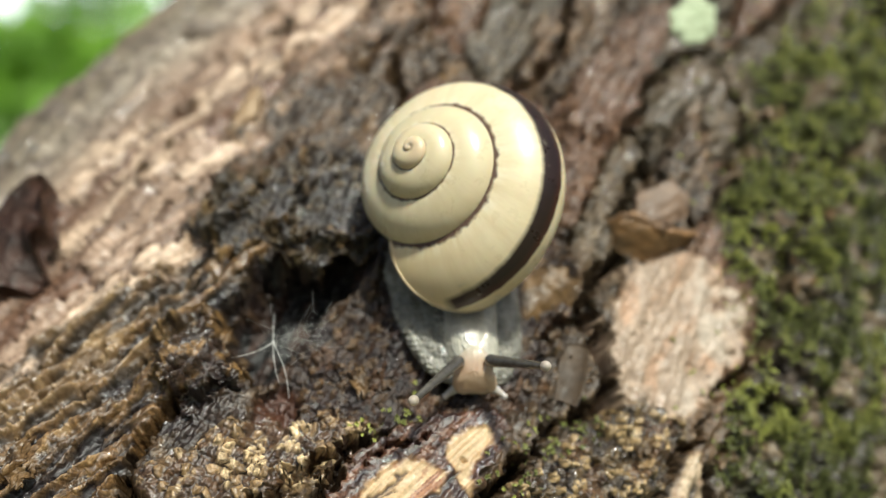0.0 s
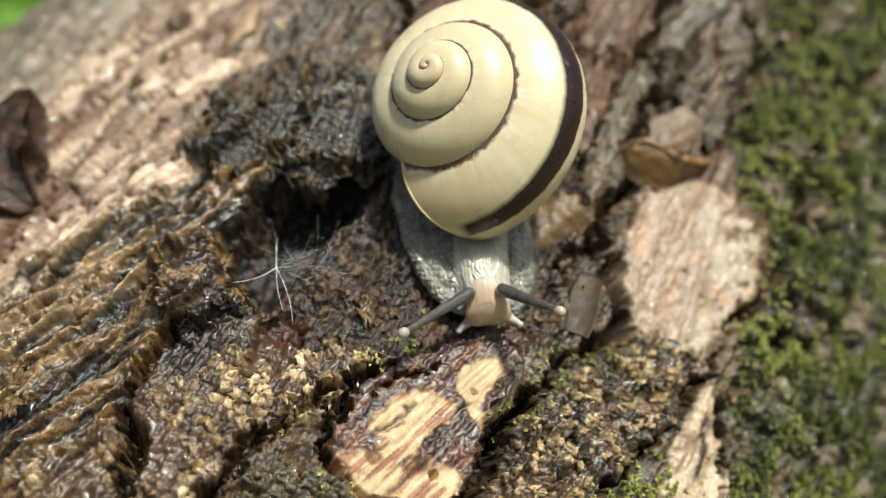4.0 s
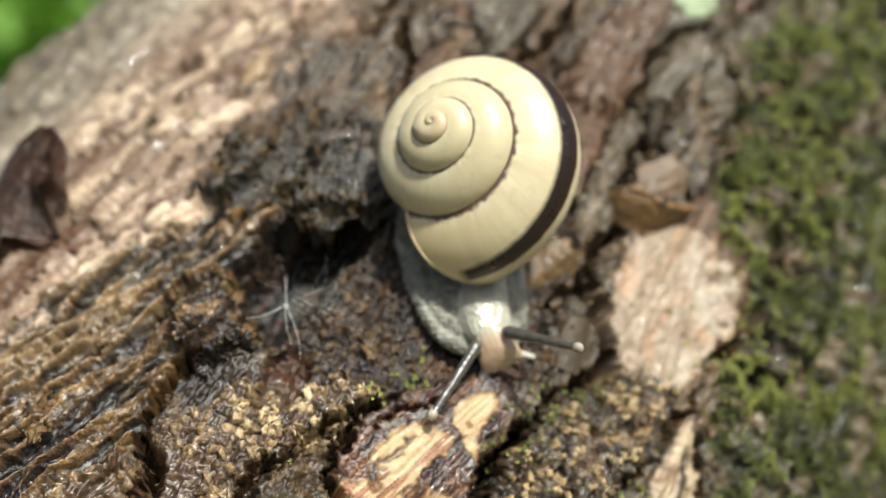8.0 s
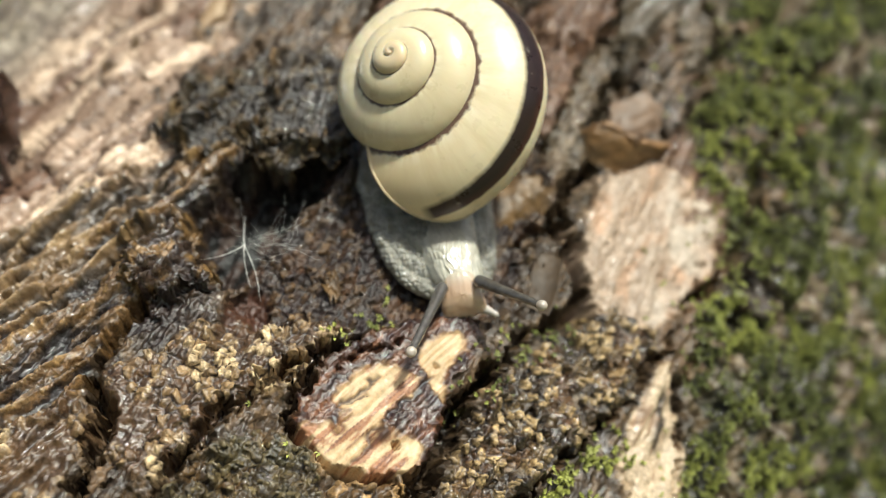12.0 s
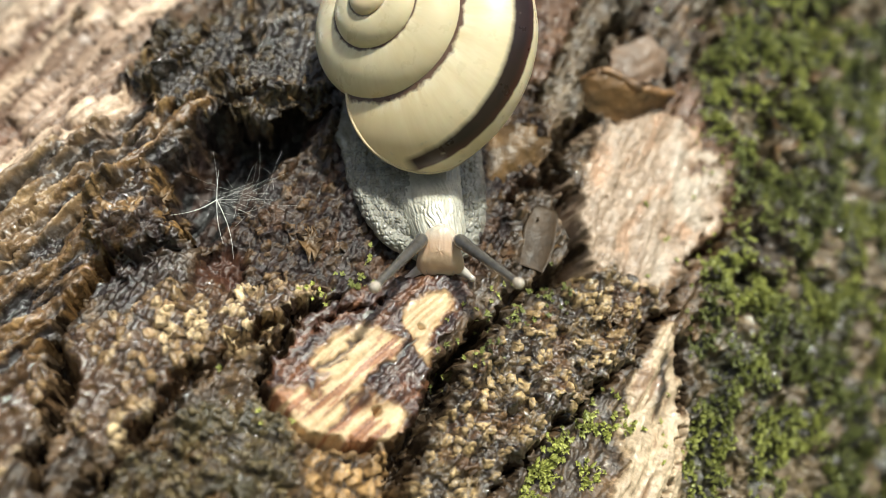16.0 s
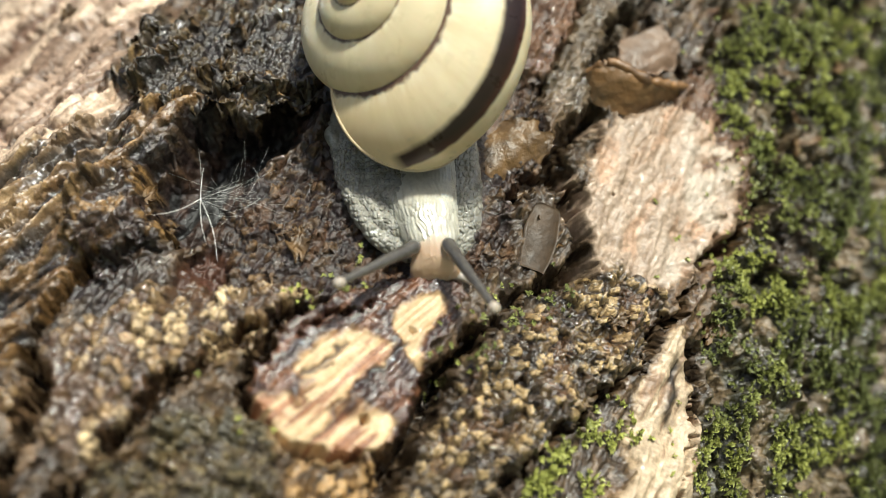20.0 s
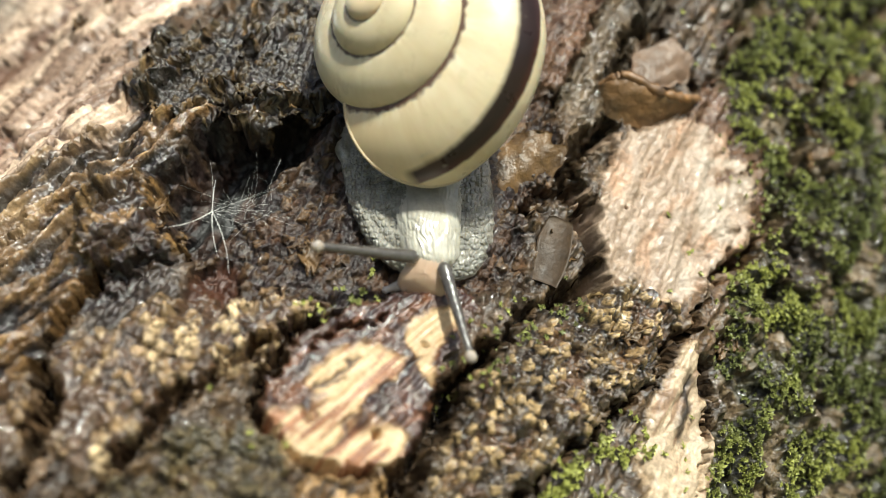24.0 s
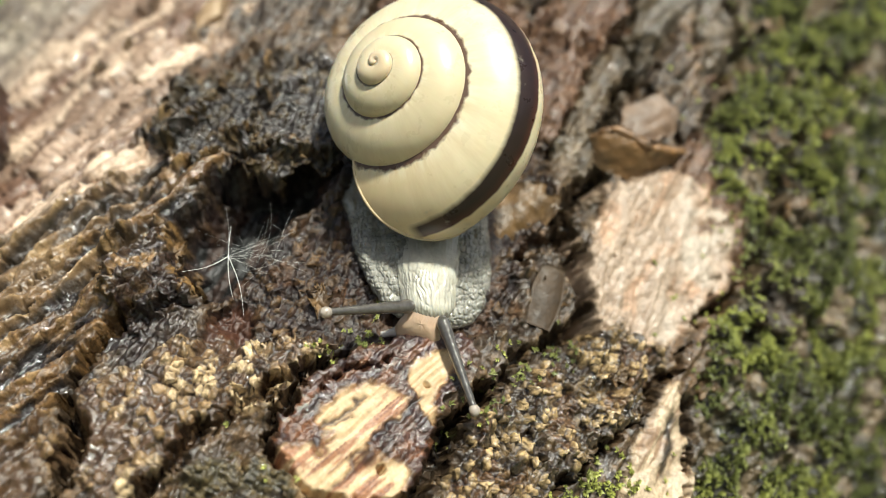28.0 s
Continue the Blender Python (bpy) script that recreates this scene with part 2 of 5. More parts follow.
def face_material():
    """Cream behind, orange-pink between the stalks, pale at the mouth."""
    m = skin_material("face_skin", (0.6, 0.43, 0.32), (0.48, 0.33, 0.24), 0.22, 0.6)
    n = Net(m)
    y = n.node("SeparateXYZ")
    n.link(n.place(), y.inputs[0])
    rear, mouth = n.ramp(y.outputs[1], -0.0003, 0.0012, 0.0, 1.0), n.ramp(y.outputs[1], -0.0026, -0.004, 0.0, 0.8)
    colour = n.mix(rear, (0.62, 0.44, 0.31), (0.62, 0.57, 0.47))
    n.set("Base Color", n.mix(mouth, colour, (0.68, 0.58, 0.48)))
    return m


BARK = bark_material()
MOSS = moss_material()
SHELL = shell_material()
LIP = skin_material("shell_lip", (0.66, 0.52, 0.32), (0.5, 0.38, 0.22), 0.4, 0.2)
SKIN = skin_material("foot_skin", (0.4, 0.385, 0.335), (0.17, 0.162, 0.138), 0.1, 0.7)
NECK = skin_material("neck_skin", (0.64, 0.61, 0.51), (0.45, 0.42, 0.35), 0.14, 0.5)
FACE = face_material()
PALE = skin_material("pale_skin", (0.62, 0.56, 0.5), (0.45, 0.4, 0.36), 0.2, 0.6)
STALK = skin_material("stalk_skin", (0.12, 0.108, 0.096), (0.06, 0.053, 0.047), 0.2, 0.3)
TIP = skin_material("tip_skin", (0.52, 0.45, 0.38), (0.35, 0.29, 0.24), 0.15, 0.5)
EYE = material("eye", (0.02, 0.018, 0.016), 0.12)
SILK = material("silk", (0.85, 0.84, 0.8), 0.35)
CHIP = rough_material("curled_bark", (0.33, 0.17, 0.06), (0.1, 0.06, 0.035), 500, 0.45)
FLAKE = rough_material("flaking_bark", (0.2, 0.115, 0.045), (0.04, 0.025, 0.014), 450, 0.35, 0.0005)
CURL = rough_material("chip_face", (0.26, 0.14, 0.055), (0.05, 0.035, 0.018), 330, 0.45, 0.0006)
PLATE = rough_material("brown_plate", (0.24, 0.155, 0.1), (0.1, 0.06, 0.035), 420, 0.4, 0.0005)
DARK_PLATE = rough_material("dark_slip", (0.085, 0.052, 0.027), (0.035, 0.023, 0.013), 420, 0.6, 0.0003)
DARK_RED = rough_material("dark_red_bark", (0.085, 0.04, 0.025), (0.025, 0.016, 0.012), 350, 0.35, 0.001)
LICHEN = rough_material("lichen", (0.5, 0.56, 0.38), (0.36, 0.42, 0.26), 380, 0.8)
OLD_BARK = rough_material("old_bark", (0.17, 0.12, 0.085), (0.07, 0.05, 0.04), 60, 0.6, 0.004)
GRASS = rough_material("grass", (0.075, 0.1, 0.03), (0.05, 0.05, 0.025), 3, 0.7, 0.02)
LEAF = rough_material("leaf", (0.22, 0.42, 0.035), (0.13, 0.28, 0.025), 8, 0.5, 0.002)


# ---------------------------------------------------------------- building helpers
def part(name, bm, mat, parent=None, label=""):
    """Links a bmesh as one mesh object, a part where it has a parent. It frees the bmesh."""
    me = bpy.data.meshes.new(name)
    bm.to_mesh(me)
    bm.free()
    return placed(name, me, mat, parent, label)


def placed(name, me, mat, parent=None, label=""):
    me.materials.append(mat)
    me.polygons.foreach_set("use_smooth", np.ones(len(me.polygons), bool))
    ob = new(name, me)
    ob.parent = parent
    return tagged(ob, label)


def arrays(name, verts, quads, mat, parent=None, label="", **attributes):
    """A mesh from arrays of corners in millimetres and of faces with three or four corners."""
    me = bpy.data.meshes.new(name)
    sides = quads.shape[1]
    me.vertices.add(len(verts))
    me.vertices.foreach_set("co", np.ascontiguousarray(verts / 1000.0, np.float32).ravel())
    me.loops.add(quads.size)
    me.loops.foreach_set("vertex_index", quads.astype(np.int32).ravel())
    me.polygons.add(len(quads))
    me.polygons.foreach_set("loop_start", np.arange(0, quads.size, sides, dtype=np.int32))
    me.update(calc_edges=True)
    for key, values in attributes.items():
        if values.ndim == 2:
            rgba = np.concatenate([values, np.ones((len(values), 1))], 1)
            me.attributes.new(key, "FLOAT_COLOR", "POINT").data.foreach_set("color", rgba.astype(np.float32).ravel())
        else:
            me.attributes.new(key, "FLOAT", "POINT").data.foreach_set("value", values.astype(np.float32))
    return placed(name, me, mat, parent, label)


def grid_faces(rows, columns, wrap=False):
    i, j = np.meshgrid(np.arange(rows - 1), np.arange(columns if wrap else columns - 1), indexing="ij")
    k = (j + 1) % columns
    return np.stack([i * columns + j, i * columns + k, (i + 1) * columns + k, (i + 1) * columns + j], -1).reshape(-1, 4)


def tube(points, radii, around=10):
    """Corners and faces of a round tube along points, in millimetres, closed at both ends by shrinking."""
    p = np.asarray(points, float)
    t = np.gradient(p, axis=0)
    t /= np.linalg.norm(t, axis=1, keepdims=True) + 1e-12
    x = np.cross(t, [0.31, 0.77, 0.56])
    x /= np.linalg.norm(x, axis=1, keepdims=True)
    y = np.cross(t, x)
    a = np.linspace(0, 2 * np.pi, around, endpoint=False)
    r = np.asarray(radii, float)[:, None, None]
    v = p[:, None] + r * (np.cos(a)[None, :, None] * x[:, None] + np.sin(a)[None, :, None] * y[:, None])
    return v.reshape(-1, 3), grid_faces(len(p), around, True)


def on_bark(s, q, h):
    """Corners in the trunk's own space, in millimetres, from the way along it, the way round it and the height."""
    th = q / R
    return np.stack([(R + h) * np.cos(th), (R + h) * np.sin(th), s], -1)


# ---------------------------------------------------------------- the bark's relief and colour
class Relief:
    """Height and colour over a grid of s (along the trunk) and q (round it)."""

    def __init__(self, s, q):
        self.s, self.q = s, q
        self.ws = s + 0.9 * fbm(s / 5, q / 5, 3, 3) + 0.3 * fbm(s / 0.9, q / 0.9, 2, 8)
        self.wq = q + 0.9 * fbm(s / 5, q / 5, 3, 5) + 0.3 * fbm(s / 0.9, q / 0.9, 2, 9)
        self.h = np.zeros(s.shape)
        self.rgb = np.zeros(s.shape + (3,))
        self.wet = np.full(s.shape, 0.6)
        self.calm = np.zeros(s.shape)
        self.over = np.zeros(s.shape)
        self.smooth = np.zeros(s.shape)

    def near(self, points, margin):
        """The part of the grid round these points."""
        p = np.array(points)
        rows = np.searchsorted(self.s[:, 0], (p[:, 0].min() - margin, p[:, 0].max() + margin))
        columns = np.searchsorted(self.q[0], (p[:, 1].min() - margin, p[:, 1].max() + margin))
        return slice(*rows), slice(*columns)

    def where(self, mask):
        """The part of the grid that a mask covers."""
        i, j = np.flatnonzero(mask.max(1) > 0.001), np.flatnonzero(mask.max(0) > 0.001)
        return (slice(i[0], i[-1] + 1), slice(j[0], j[-1] + 1)) if len(i) else (slice(0, 1), slice(0, 1))

    def fbm(self, mask, along, across, octaves, seed, gain=0.5, lean=0.0):
        """Noise under a mask alone."""
        w, out = self.where(mask), np.zeros(self.s.shape)
        out[w] = fbm(self.s[w] / along, (self.q[w] - lean * self.s[w]) / across, octaves, seed, gain)
        return out

    def paint(self, mask, colour):
        self.rgb += np.clip(mask, 0, 1)[..., None] * (np.array(colour) - self.rgb)

    def line(self, mask, line, width, colour):
        """A thin streak of colour."""
        w = self.near(line, 4 * width + 3)
        d = to_line(self.ws[w], self.wq[w], line)
        self.rgb[w] += (np.clip(mask[w], 0, 1) * np.exp(-((d / width) ** 2)))[..., None] * (np.array(colour) - self.rgb[w])

    def area(self, outline, soft=0.5, ragged=0.0):
        w, out = self.near(outline, soft + 2.2 * ragged + 3), np.zeros(self.s.shape)
        d = inside(self.ws[w], self.wq[w], outline)
        if ragged:
            d = d + ragged * fbm(self.s[w] / 5, self.q[w] / 3.5, 4, len(outline) + 60, 0.6)
        out[w] = step(d, -soft, soft)
        return out

    def crack(self, line, width, depth, lip=0.2):
        w = self.near(line, 2 * width + 5)
        s, q = self.s[w], self.q[w]
        d = to_line(self.ws[w], self.wq[w], line) + 0.28 * fbm(s / 0.8, q / 0.8, 2, len(line) + 46)
        wide = 0.95 * width * (0.75 + 0.7 * fbm(s / 3, q / 3, 2, len(line) + 40))
        self.h[w] -= 0.95 * depth * (1 - step(d, 0.0, 1.6 * wide)) ** 1.3
        self.h[w] += lip * np.exp(-((d - 1.5 * width) / 0.8) ** 2)

    def lobe(self, outline, height, lift, colour, rim, ragged=1.2):
        """A raised plate of bark; its paler rim paints in the light along the edge."""
        w, m = self.near(outline, 2 * ragged + 4), np.zeros(self.s.shape)
        s, q = self.s[w], self.q[w]
        d = inside(self.ws[w], self.wq[w], outline) + ragged * fbm(s / 2.6, q / 2.2, 4, len(outline) + 200, 0.6)
        m[w] = step(d, -0.7, 0.5)
        self.h[w] += m[w] * (height + lift * np.exp(-((d / 1.6) ** 2)))
        self.paint(m * 0.95, colour)
        edge = np.zeros(self.s.shape)
        edge[w] = np.exp(-(((d - 0.3) / 0.34) ** 2)) * step(fbm(s / 1.4, q / 1.4, 3, 211), -0.15, 0.4)
        self.paint(edge * 0.8, rim)
        return m

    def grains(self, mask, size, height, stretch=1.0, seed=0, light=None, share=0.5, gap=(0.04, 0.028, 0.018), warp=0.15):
        w = self.where(mask)
        s, q, mask = self.s[w], self.q[w], mask[w]
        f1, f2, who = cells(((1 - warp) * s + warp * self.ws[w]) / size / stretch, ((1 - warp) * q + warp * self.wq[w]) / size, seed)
        lump = np.sqrt(np.clip(1.02 - (f1 / 0.8) ** 2, 0, 1)) * step(f2 - f1, -0.05, 0.3) * (0.4 + 0.9 * who)
        self.h[w] += mask * height * (lump - 0.4)
        rgb = self.rgb[w]
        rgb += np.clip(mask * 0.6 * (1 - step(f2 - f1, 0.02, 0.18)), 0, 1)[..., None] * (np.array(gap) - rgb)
        if light is not None:
            top = mask * step(f2 - f1, 0.06, 0.26) * step(who, 1 - share - 0.12, 1 - share + 0.12) * 0.85
            rgb += np.clip(top, 0, 1)[..., None] * (np.array(light) - rgb)


def bark_relief(s, q):
    r = Relief(s, q)
    n1, n2, n3 = fbm(s / 16, q / 7, 4, 1), fbm(s / 4, q / 2.2, 4, 2), fbm(s / 30, q / 30, 3, 6)
    fine = fbm(s / 1.3, q / 0.9, 4, 7)
    long_ridges = ridged(s / 26, q / 4.2, 4, 11)
    # bare bark: grey-brown, ridged along the trunk
    r.rgb[:] = (0.11, 0.082, 0.06)
    r.paint(step(n1, -0.2, 0.5) * 0.6, (0.24, 0.165, 0.105))
    r.paint(step(n2, 0.1, 0.6) * 0.7, (0.075, 0.055, 0.04))
    r.paint(step(fine, 0.15, 0.6) * 0.4, (0.3, 0.22, 0.14))
    r.h += 1.0 * n1 + 0.75 * long_ridges + 0.35 * n2 + 0.18 * fine
    upper = step(s + 0.25 * q, 4, 12)
    f1, f2, who = cells((r.ws + 2 * n1) / 26, (r.wq + 1.2 * n1) / 7.5, 21)
    r.h -= upper * 1.8 * (1 - step(f2 - f1, 0.0, 0.05 + 0.14 * step(n3, -0.3, 0.4))) * step(n2, -0.6, 0.1)
    r.h += upper * 1.2 * (who - 0.5)
    r.paint(upper * (who > 0.62) * 0.6, (0.22, 0.13, 0.085))
    r.paint(upper * (who < 0.3) * 0.5, (0.16, 0.145, 0.12))

    # pale pinkish flank in long streaks, and the grey edge of the trunk beyond it
    flank = r.area([(-34, -24), (-14, -24), (-8, -29), (0, -28), (9, -33), (30, -24), (44, -34), (30, -62), (-30, -62), (-44, -40)], 4.0, 5.0)
    w = r.where(flank)
    f1, f2, k = cells((r.ws[w] + 3 * fbm(s[w] / 9, q[w] / 4, 3, 25)) / 17, (r.wq[w] - 0.36 * s[w] + 1.1 * fbm(s[w] / 9, q[w] / 3, 3, 26)) / 2.5, 22)
    who, joint, streak = np.full(s.shape, 0.4), np.zeros(s.shape), np.zeros(s.shape)
    who[w], joint[w] = k, 1 - step(f2 - f1, 0.0, 0.14)
    streak[w] = fbm(s[w] / 15, (q[w] - 0.36 * s[w]) / 0.8, 4, 27, 0.6)
    r.paint(flank * 0.85, (0.27, 0.19, 0.145))
    r.paint(flank * (who > 0.45) * 0.85, (0.42, 0.315, 0.25))
    r.paint(flank * (who > 0.78) * 0.9, (0.6, 0.48, 0.39))
    r.paint(flank * (who < 0.2) * 0.9, (0.17, 0.095, 0.06))
    r.paint(flank * step(streak, 0.12, 0.5) * 0.6, (0.2, 0.115, 0.07))
    r.paint(flank * joint * step(streak + 0.3 * n2, -0.35, 0.2) * 0.85, (0.075, 0.045, 0.03))
    r.h += flank * (0.9 * (who - 0.5) - 0.8 * joint + 0.35 * streak - 0.5 - 0.3 * n2 - 0.13 * fine - 0.4 * long_ridges)
    r.wet = r.wet * (1 - flank) + 0.45 * flank
    r.calm = np.maximum(r.calm, 0.6 * flank)
    far = step(-q + 0.2 * s, 48, 60)
    r.paint(far * 0.8, (0.33, 0.3, 0.26))
    r.paint(far * step(n2, -0.1, 0.4) * 0.8, (0.17, 0.135, 0.115))
    r.h += 2.0 * far - 3.5 * step(s, 12, 45) * step(-q, 25, 48)
    r.h -= 2.5 * r.area([(3, -47), (9, -46), (11, -41), (6, -43)], 0.8)

    # dark wet ridges, combed along the trunk
    ridges = r.area([(-60, -13), (-40, -17), (-30, -16.5), (-23, -14.5), (-20, -17), (-15, -18.2), (-8.5, -15), (-9, -20), (-14, -26), (-22, -33), (-36, -38), (-60, -42)], 1.6, 3.0)
    w = r.where(ridges)
    comb, teeth = np.zeros(s.shape), np.zeros(s.shape)
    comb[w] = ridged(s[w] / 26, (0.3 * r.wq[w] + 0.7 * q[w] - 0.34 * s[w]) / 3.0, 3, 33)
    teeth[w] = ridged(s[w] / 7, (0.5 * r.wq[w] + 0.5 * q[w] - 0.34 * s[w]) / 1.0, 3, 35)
    r.h += ridges * (1.45 * comb + 0.3 * teeth - 0.4 - 0.75 * long_ridges - 0.3 * n2 - 0.1 * fine)
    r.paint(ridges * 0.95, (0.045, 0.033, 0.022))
    # tan crests, painted paler still on top as golden highlights
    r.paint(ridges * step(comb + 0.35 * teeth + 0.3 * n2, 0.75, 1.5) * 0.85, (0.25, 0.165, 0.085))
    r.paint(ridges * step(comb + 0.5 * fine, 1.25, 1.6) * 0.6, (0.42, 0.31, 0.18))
    r.smooth = 0.6 * ridges
    r.wet = np.maximum(r.wet, ridges * 0.95)

    # dark folded slab above the hollow, in overhanging lobes
    base = r.area([(-9.5, -28.5), (-1, -28), (5, -24), (8, -12), (2, -8), (-3, -10), (-6, -13), (-7.5, -17), (-10, -21)], 0.5)
    # gold colours the lobes' rims as if lit
    soot, gold = (0.06, 0.047, 0.03), (0.3, 0.2, 0.085)
    r.h += base * (0.2 - 0.6 * long_ridges)
    r.paint(base * 0.95, soot)
    lobes = base
    for outline, high in (
        ([(-9, -27.6), (-3.5, -30.6), (2, -27.5), (1, -24.6), (-4, -24.4), (-8.5, -25.4)], 1.4),
        ([(-10.6, -25), (-8.2, -26.6), (-2.5, -24.6), (4, -21.5), (-2, -19.8), (-8.4, -21.4)], 1.2),
        ([(-6.6, -18), (-5, -14.5), (-3.4, -11), (-1.6, -9.4), (3, -11), (5, -17), (0, -19.6)], 1.5),
        ([(-9.4, -17.4), (-7.6, -13.6), (-5, -9.8), (-2.4, -7.6), (-1, -9), (-4.6, -14.4), (-6.6, -18.2)], 0.9),
    ):
        lobes = np.maximum(lobes, r.lobe(outline, high, 0.5, soot, gold, 0.9))
    r.paint(lobes * step(r.fbm(lobes, 2.4, 1.8, 3, 53), 0.1, 0.5) * 0.55, (0.11, 0.08, 0.045))
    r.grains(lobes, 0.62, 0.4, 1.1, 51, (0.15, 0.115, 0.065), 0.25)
    r.over = np.maximum(r.over, 2.7 * lobes * step(-s - 0.25 * q, -1.0, 6.0))
    r.wet = r.wet * (1 - lobes) + 0.62 * lobes

    # the brown bed in front of the hollow, and the hollow under the slab
    bed = r.area([(-24, -13), (-14, -9), (-7, -6), (6, 2), (8, 9), (0, 13), (-6, 12.5), (-12, 14.5), (-17, 11), (-22, 3), (-25, -2), (-27, -8)], 0.6)
    r.h -= bed * (0.9 + 0.35 * long_ridges)
    r.paint(bed * 0.93, (0.078, 0.05, 0.029))
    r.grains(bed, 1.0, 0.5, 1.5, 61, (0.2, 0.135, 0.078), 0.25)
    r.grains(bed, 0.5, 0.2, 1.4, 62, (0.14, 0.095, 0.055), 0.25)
    r.paint(bed * step(r.fbm(bed, 3, 3, 3, 63), 0.12, 0.45) * 0.7, (0.05, 0.032, 0.019))
    r.paint(bed * step(r.fbm(bed, 4, 2, 3, 64), 0.25, 0.5) * 0.6, (0.15, 0.085, 0.05))
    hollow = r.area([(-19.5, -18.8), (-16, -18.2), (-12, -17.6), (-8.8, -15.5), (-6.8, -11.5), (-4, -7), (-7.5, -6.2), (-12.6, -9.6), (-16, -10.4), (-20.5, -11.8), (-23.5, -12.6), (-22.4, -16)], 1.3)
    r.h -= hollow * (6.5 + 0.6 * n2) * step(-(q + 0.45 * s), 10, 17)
    # near-black brown: wet bark, with the slab's shade put into the colour
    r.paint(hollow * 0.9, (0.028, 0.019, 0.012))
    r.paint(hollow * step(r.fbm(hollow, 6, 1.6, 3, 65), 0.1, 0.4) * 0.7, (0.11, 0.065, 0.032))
    r.wet = r.wet * (1 - hollow) + 0.3 * hollow
    fold = r.lobe([(-19.8, -21.4), (-18.6, -19.2), (-20.3, -16.4), (-23, -13.9), (-26, -13.2), (-30, -15.6), (-29.4, -18.6), (-25, -21.6), (-22, -24)], 1.0, 0.7, (0.085, 0.056, 0.028), (0.36, 0.25, 0.12), 1.0)
    r.paint(fold * step(n2, -0.1, 0.4) * 0.8, (0.34, 0.235, 0.12))
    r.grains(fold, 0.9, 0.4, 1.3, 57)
    r.over = np.maximum(r.over, 0.8 * fold)
    red = r.area([(-23.5, -10.5), (-24, -7), (-28.5, -6.3), (-30.5, -9.5), (-27, -10.5)], 0.5)
    r.h -= red * 1.1
    r.paint(red * 0.85, (0.13, 0.062, 0.035))
    r.calm = np.maximum(r.calm, 0.6 * red)
    r.wet = r.wet * (1 - bed) + 0.34 * bed
    # dark-brown bark and the crevice's shade, painted as one patch
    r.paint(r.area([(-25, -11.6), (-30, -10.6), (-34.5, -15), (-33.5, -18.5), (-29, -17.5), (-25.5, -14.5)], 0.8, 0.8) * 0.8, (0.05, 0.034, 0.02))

    # pebbled plate: brown, with pale pebbles in bands and a flat brown part
    pebble = r.area([(-24.5, -4), (-22.5, 0.5), (-27, 0.2), (-31.5, -0.6), (-36, -5), (-45.5, -7.2), (-45, -12), (-41, -14.5), (-38, -16), (-31, -12), (-28, -9.5)], 0.4)
    pebble = np.maximum(pebble, 0.9 * r.area([(-41, -17.5), (-43, -14.5), (-60, -12), (-60, -24), (-46, -21)], 0.5))
    flat = pebble * np.maximum(r.area([(-39.5, -15.2), (-38.7, -12.2), (-40.5, -10.2), (-43, -9.5), (-45, -12.5)], 0.7, 0.6), r.area([(-44, -20), (-45, -15), (-50, -13), (-52, -19)], 0.8, 0.6))
    band = pebble * step(r.fbm(pebble, 7, 3.2, 3, 73), -0.12, 0.3) * (1 - flat)
    r.h += pebble * (0.8 - 0.4 * long_ridges)
    r.paint(pebble * 0.92, (0.15, 0.095, 0.055))
    r.paint(pebble * step(r.fbm(pebble, 2.5, 1.5, 3, 74), 0.1, 0.5) * 0.6, (0.07, 0.045, 0.026))
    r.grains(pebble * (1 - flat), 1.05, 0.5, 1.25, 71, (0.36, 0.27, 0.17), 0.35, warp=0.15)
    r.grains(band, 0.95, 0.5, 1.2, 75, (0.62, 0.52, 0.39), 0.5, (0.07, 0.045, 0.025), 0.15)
    r.wet = np.maximum(r.wet, pebble * 0.85)
    r.calm = np.maximum(r.calm, 0.5 * flat)

    # plate with bared wood
    plate = r.area([(-34.5, 0.8), (-31.5, 0.4), (-27.7, 0.7), (-22.5, 3.2), (-18.7, 6.4), (-15.6, 10), (-16.5, 12.6), (-21.5, 12.4), (-24, 12.9), (-30.7, 13), (-34.5, 11), (-36.2, 7), (-36.5, 4.2)], 0.35)
    r.h += plate * (0.8 - 0.6 * n2)
    rough_part = r.fbm(plate, 2.2, 1.5, 4, 76, 0.6)
    r.paint(plate * 0.95, (0.115, 0.056, 0.03))
    r.paint(plate * step(r.fbm(plate, 6, 1.4, 3, 77, lean=0.3), 0.0, 0.5) * 0.65, (0.25, 0.125, 0.062))
    r.paint(plate * step(rough_part, 0.15, 0.5) * 0.6, (0.05, 0.028, 0.018))
    core = r.area([(-29.3, 3.0), (-27.2, 3.5), (-26.0, 4.4), (-25.0, 6.3), (-24.0, 8.8), (-26.8, 8.5), (-28.7, 8.3), (-29.9, 8.4), (-31.8, 7.9), (-31.2, 9.6), (-29.7, 11.0), (-30.3, 12.0), (-33, 12.6), (-35.6, 10.8), (-37, 7.2), (-37.4, 4.4), (-36.4, 2.0), (-34.4, 1.2), (-32.6, 2.6), (-32.3, 4.2), (-31.1, 4.9), (-30.5, 3.6)], 0.55, 0.5)
    bare = np.maximum(core, r.area([(-21, 8.2), (-19.6, 8.5), (-18.3, 9.8), (-19.2, 11.3), (-21.2, 11.4), (-23.1, 11.6), (-24.6, 12.4), (-26, 12.3), (-24.7, 10.7), (-23.1, 10.1), (-22.8, 8.6)], 0.5, 0.4))
    r.calm = np.maximum(r.calm, np.maximum(0.95 * bare, 0.15 * plate))
    grain_lines = r.fbm(plate, 9, 0.45, 4, 81, 0.65, 0.3)
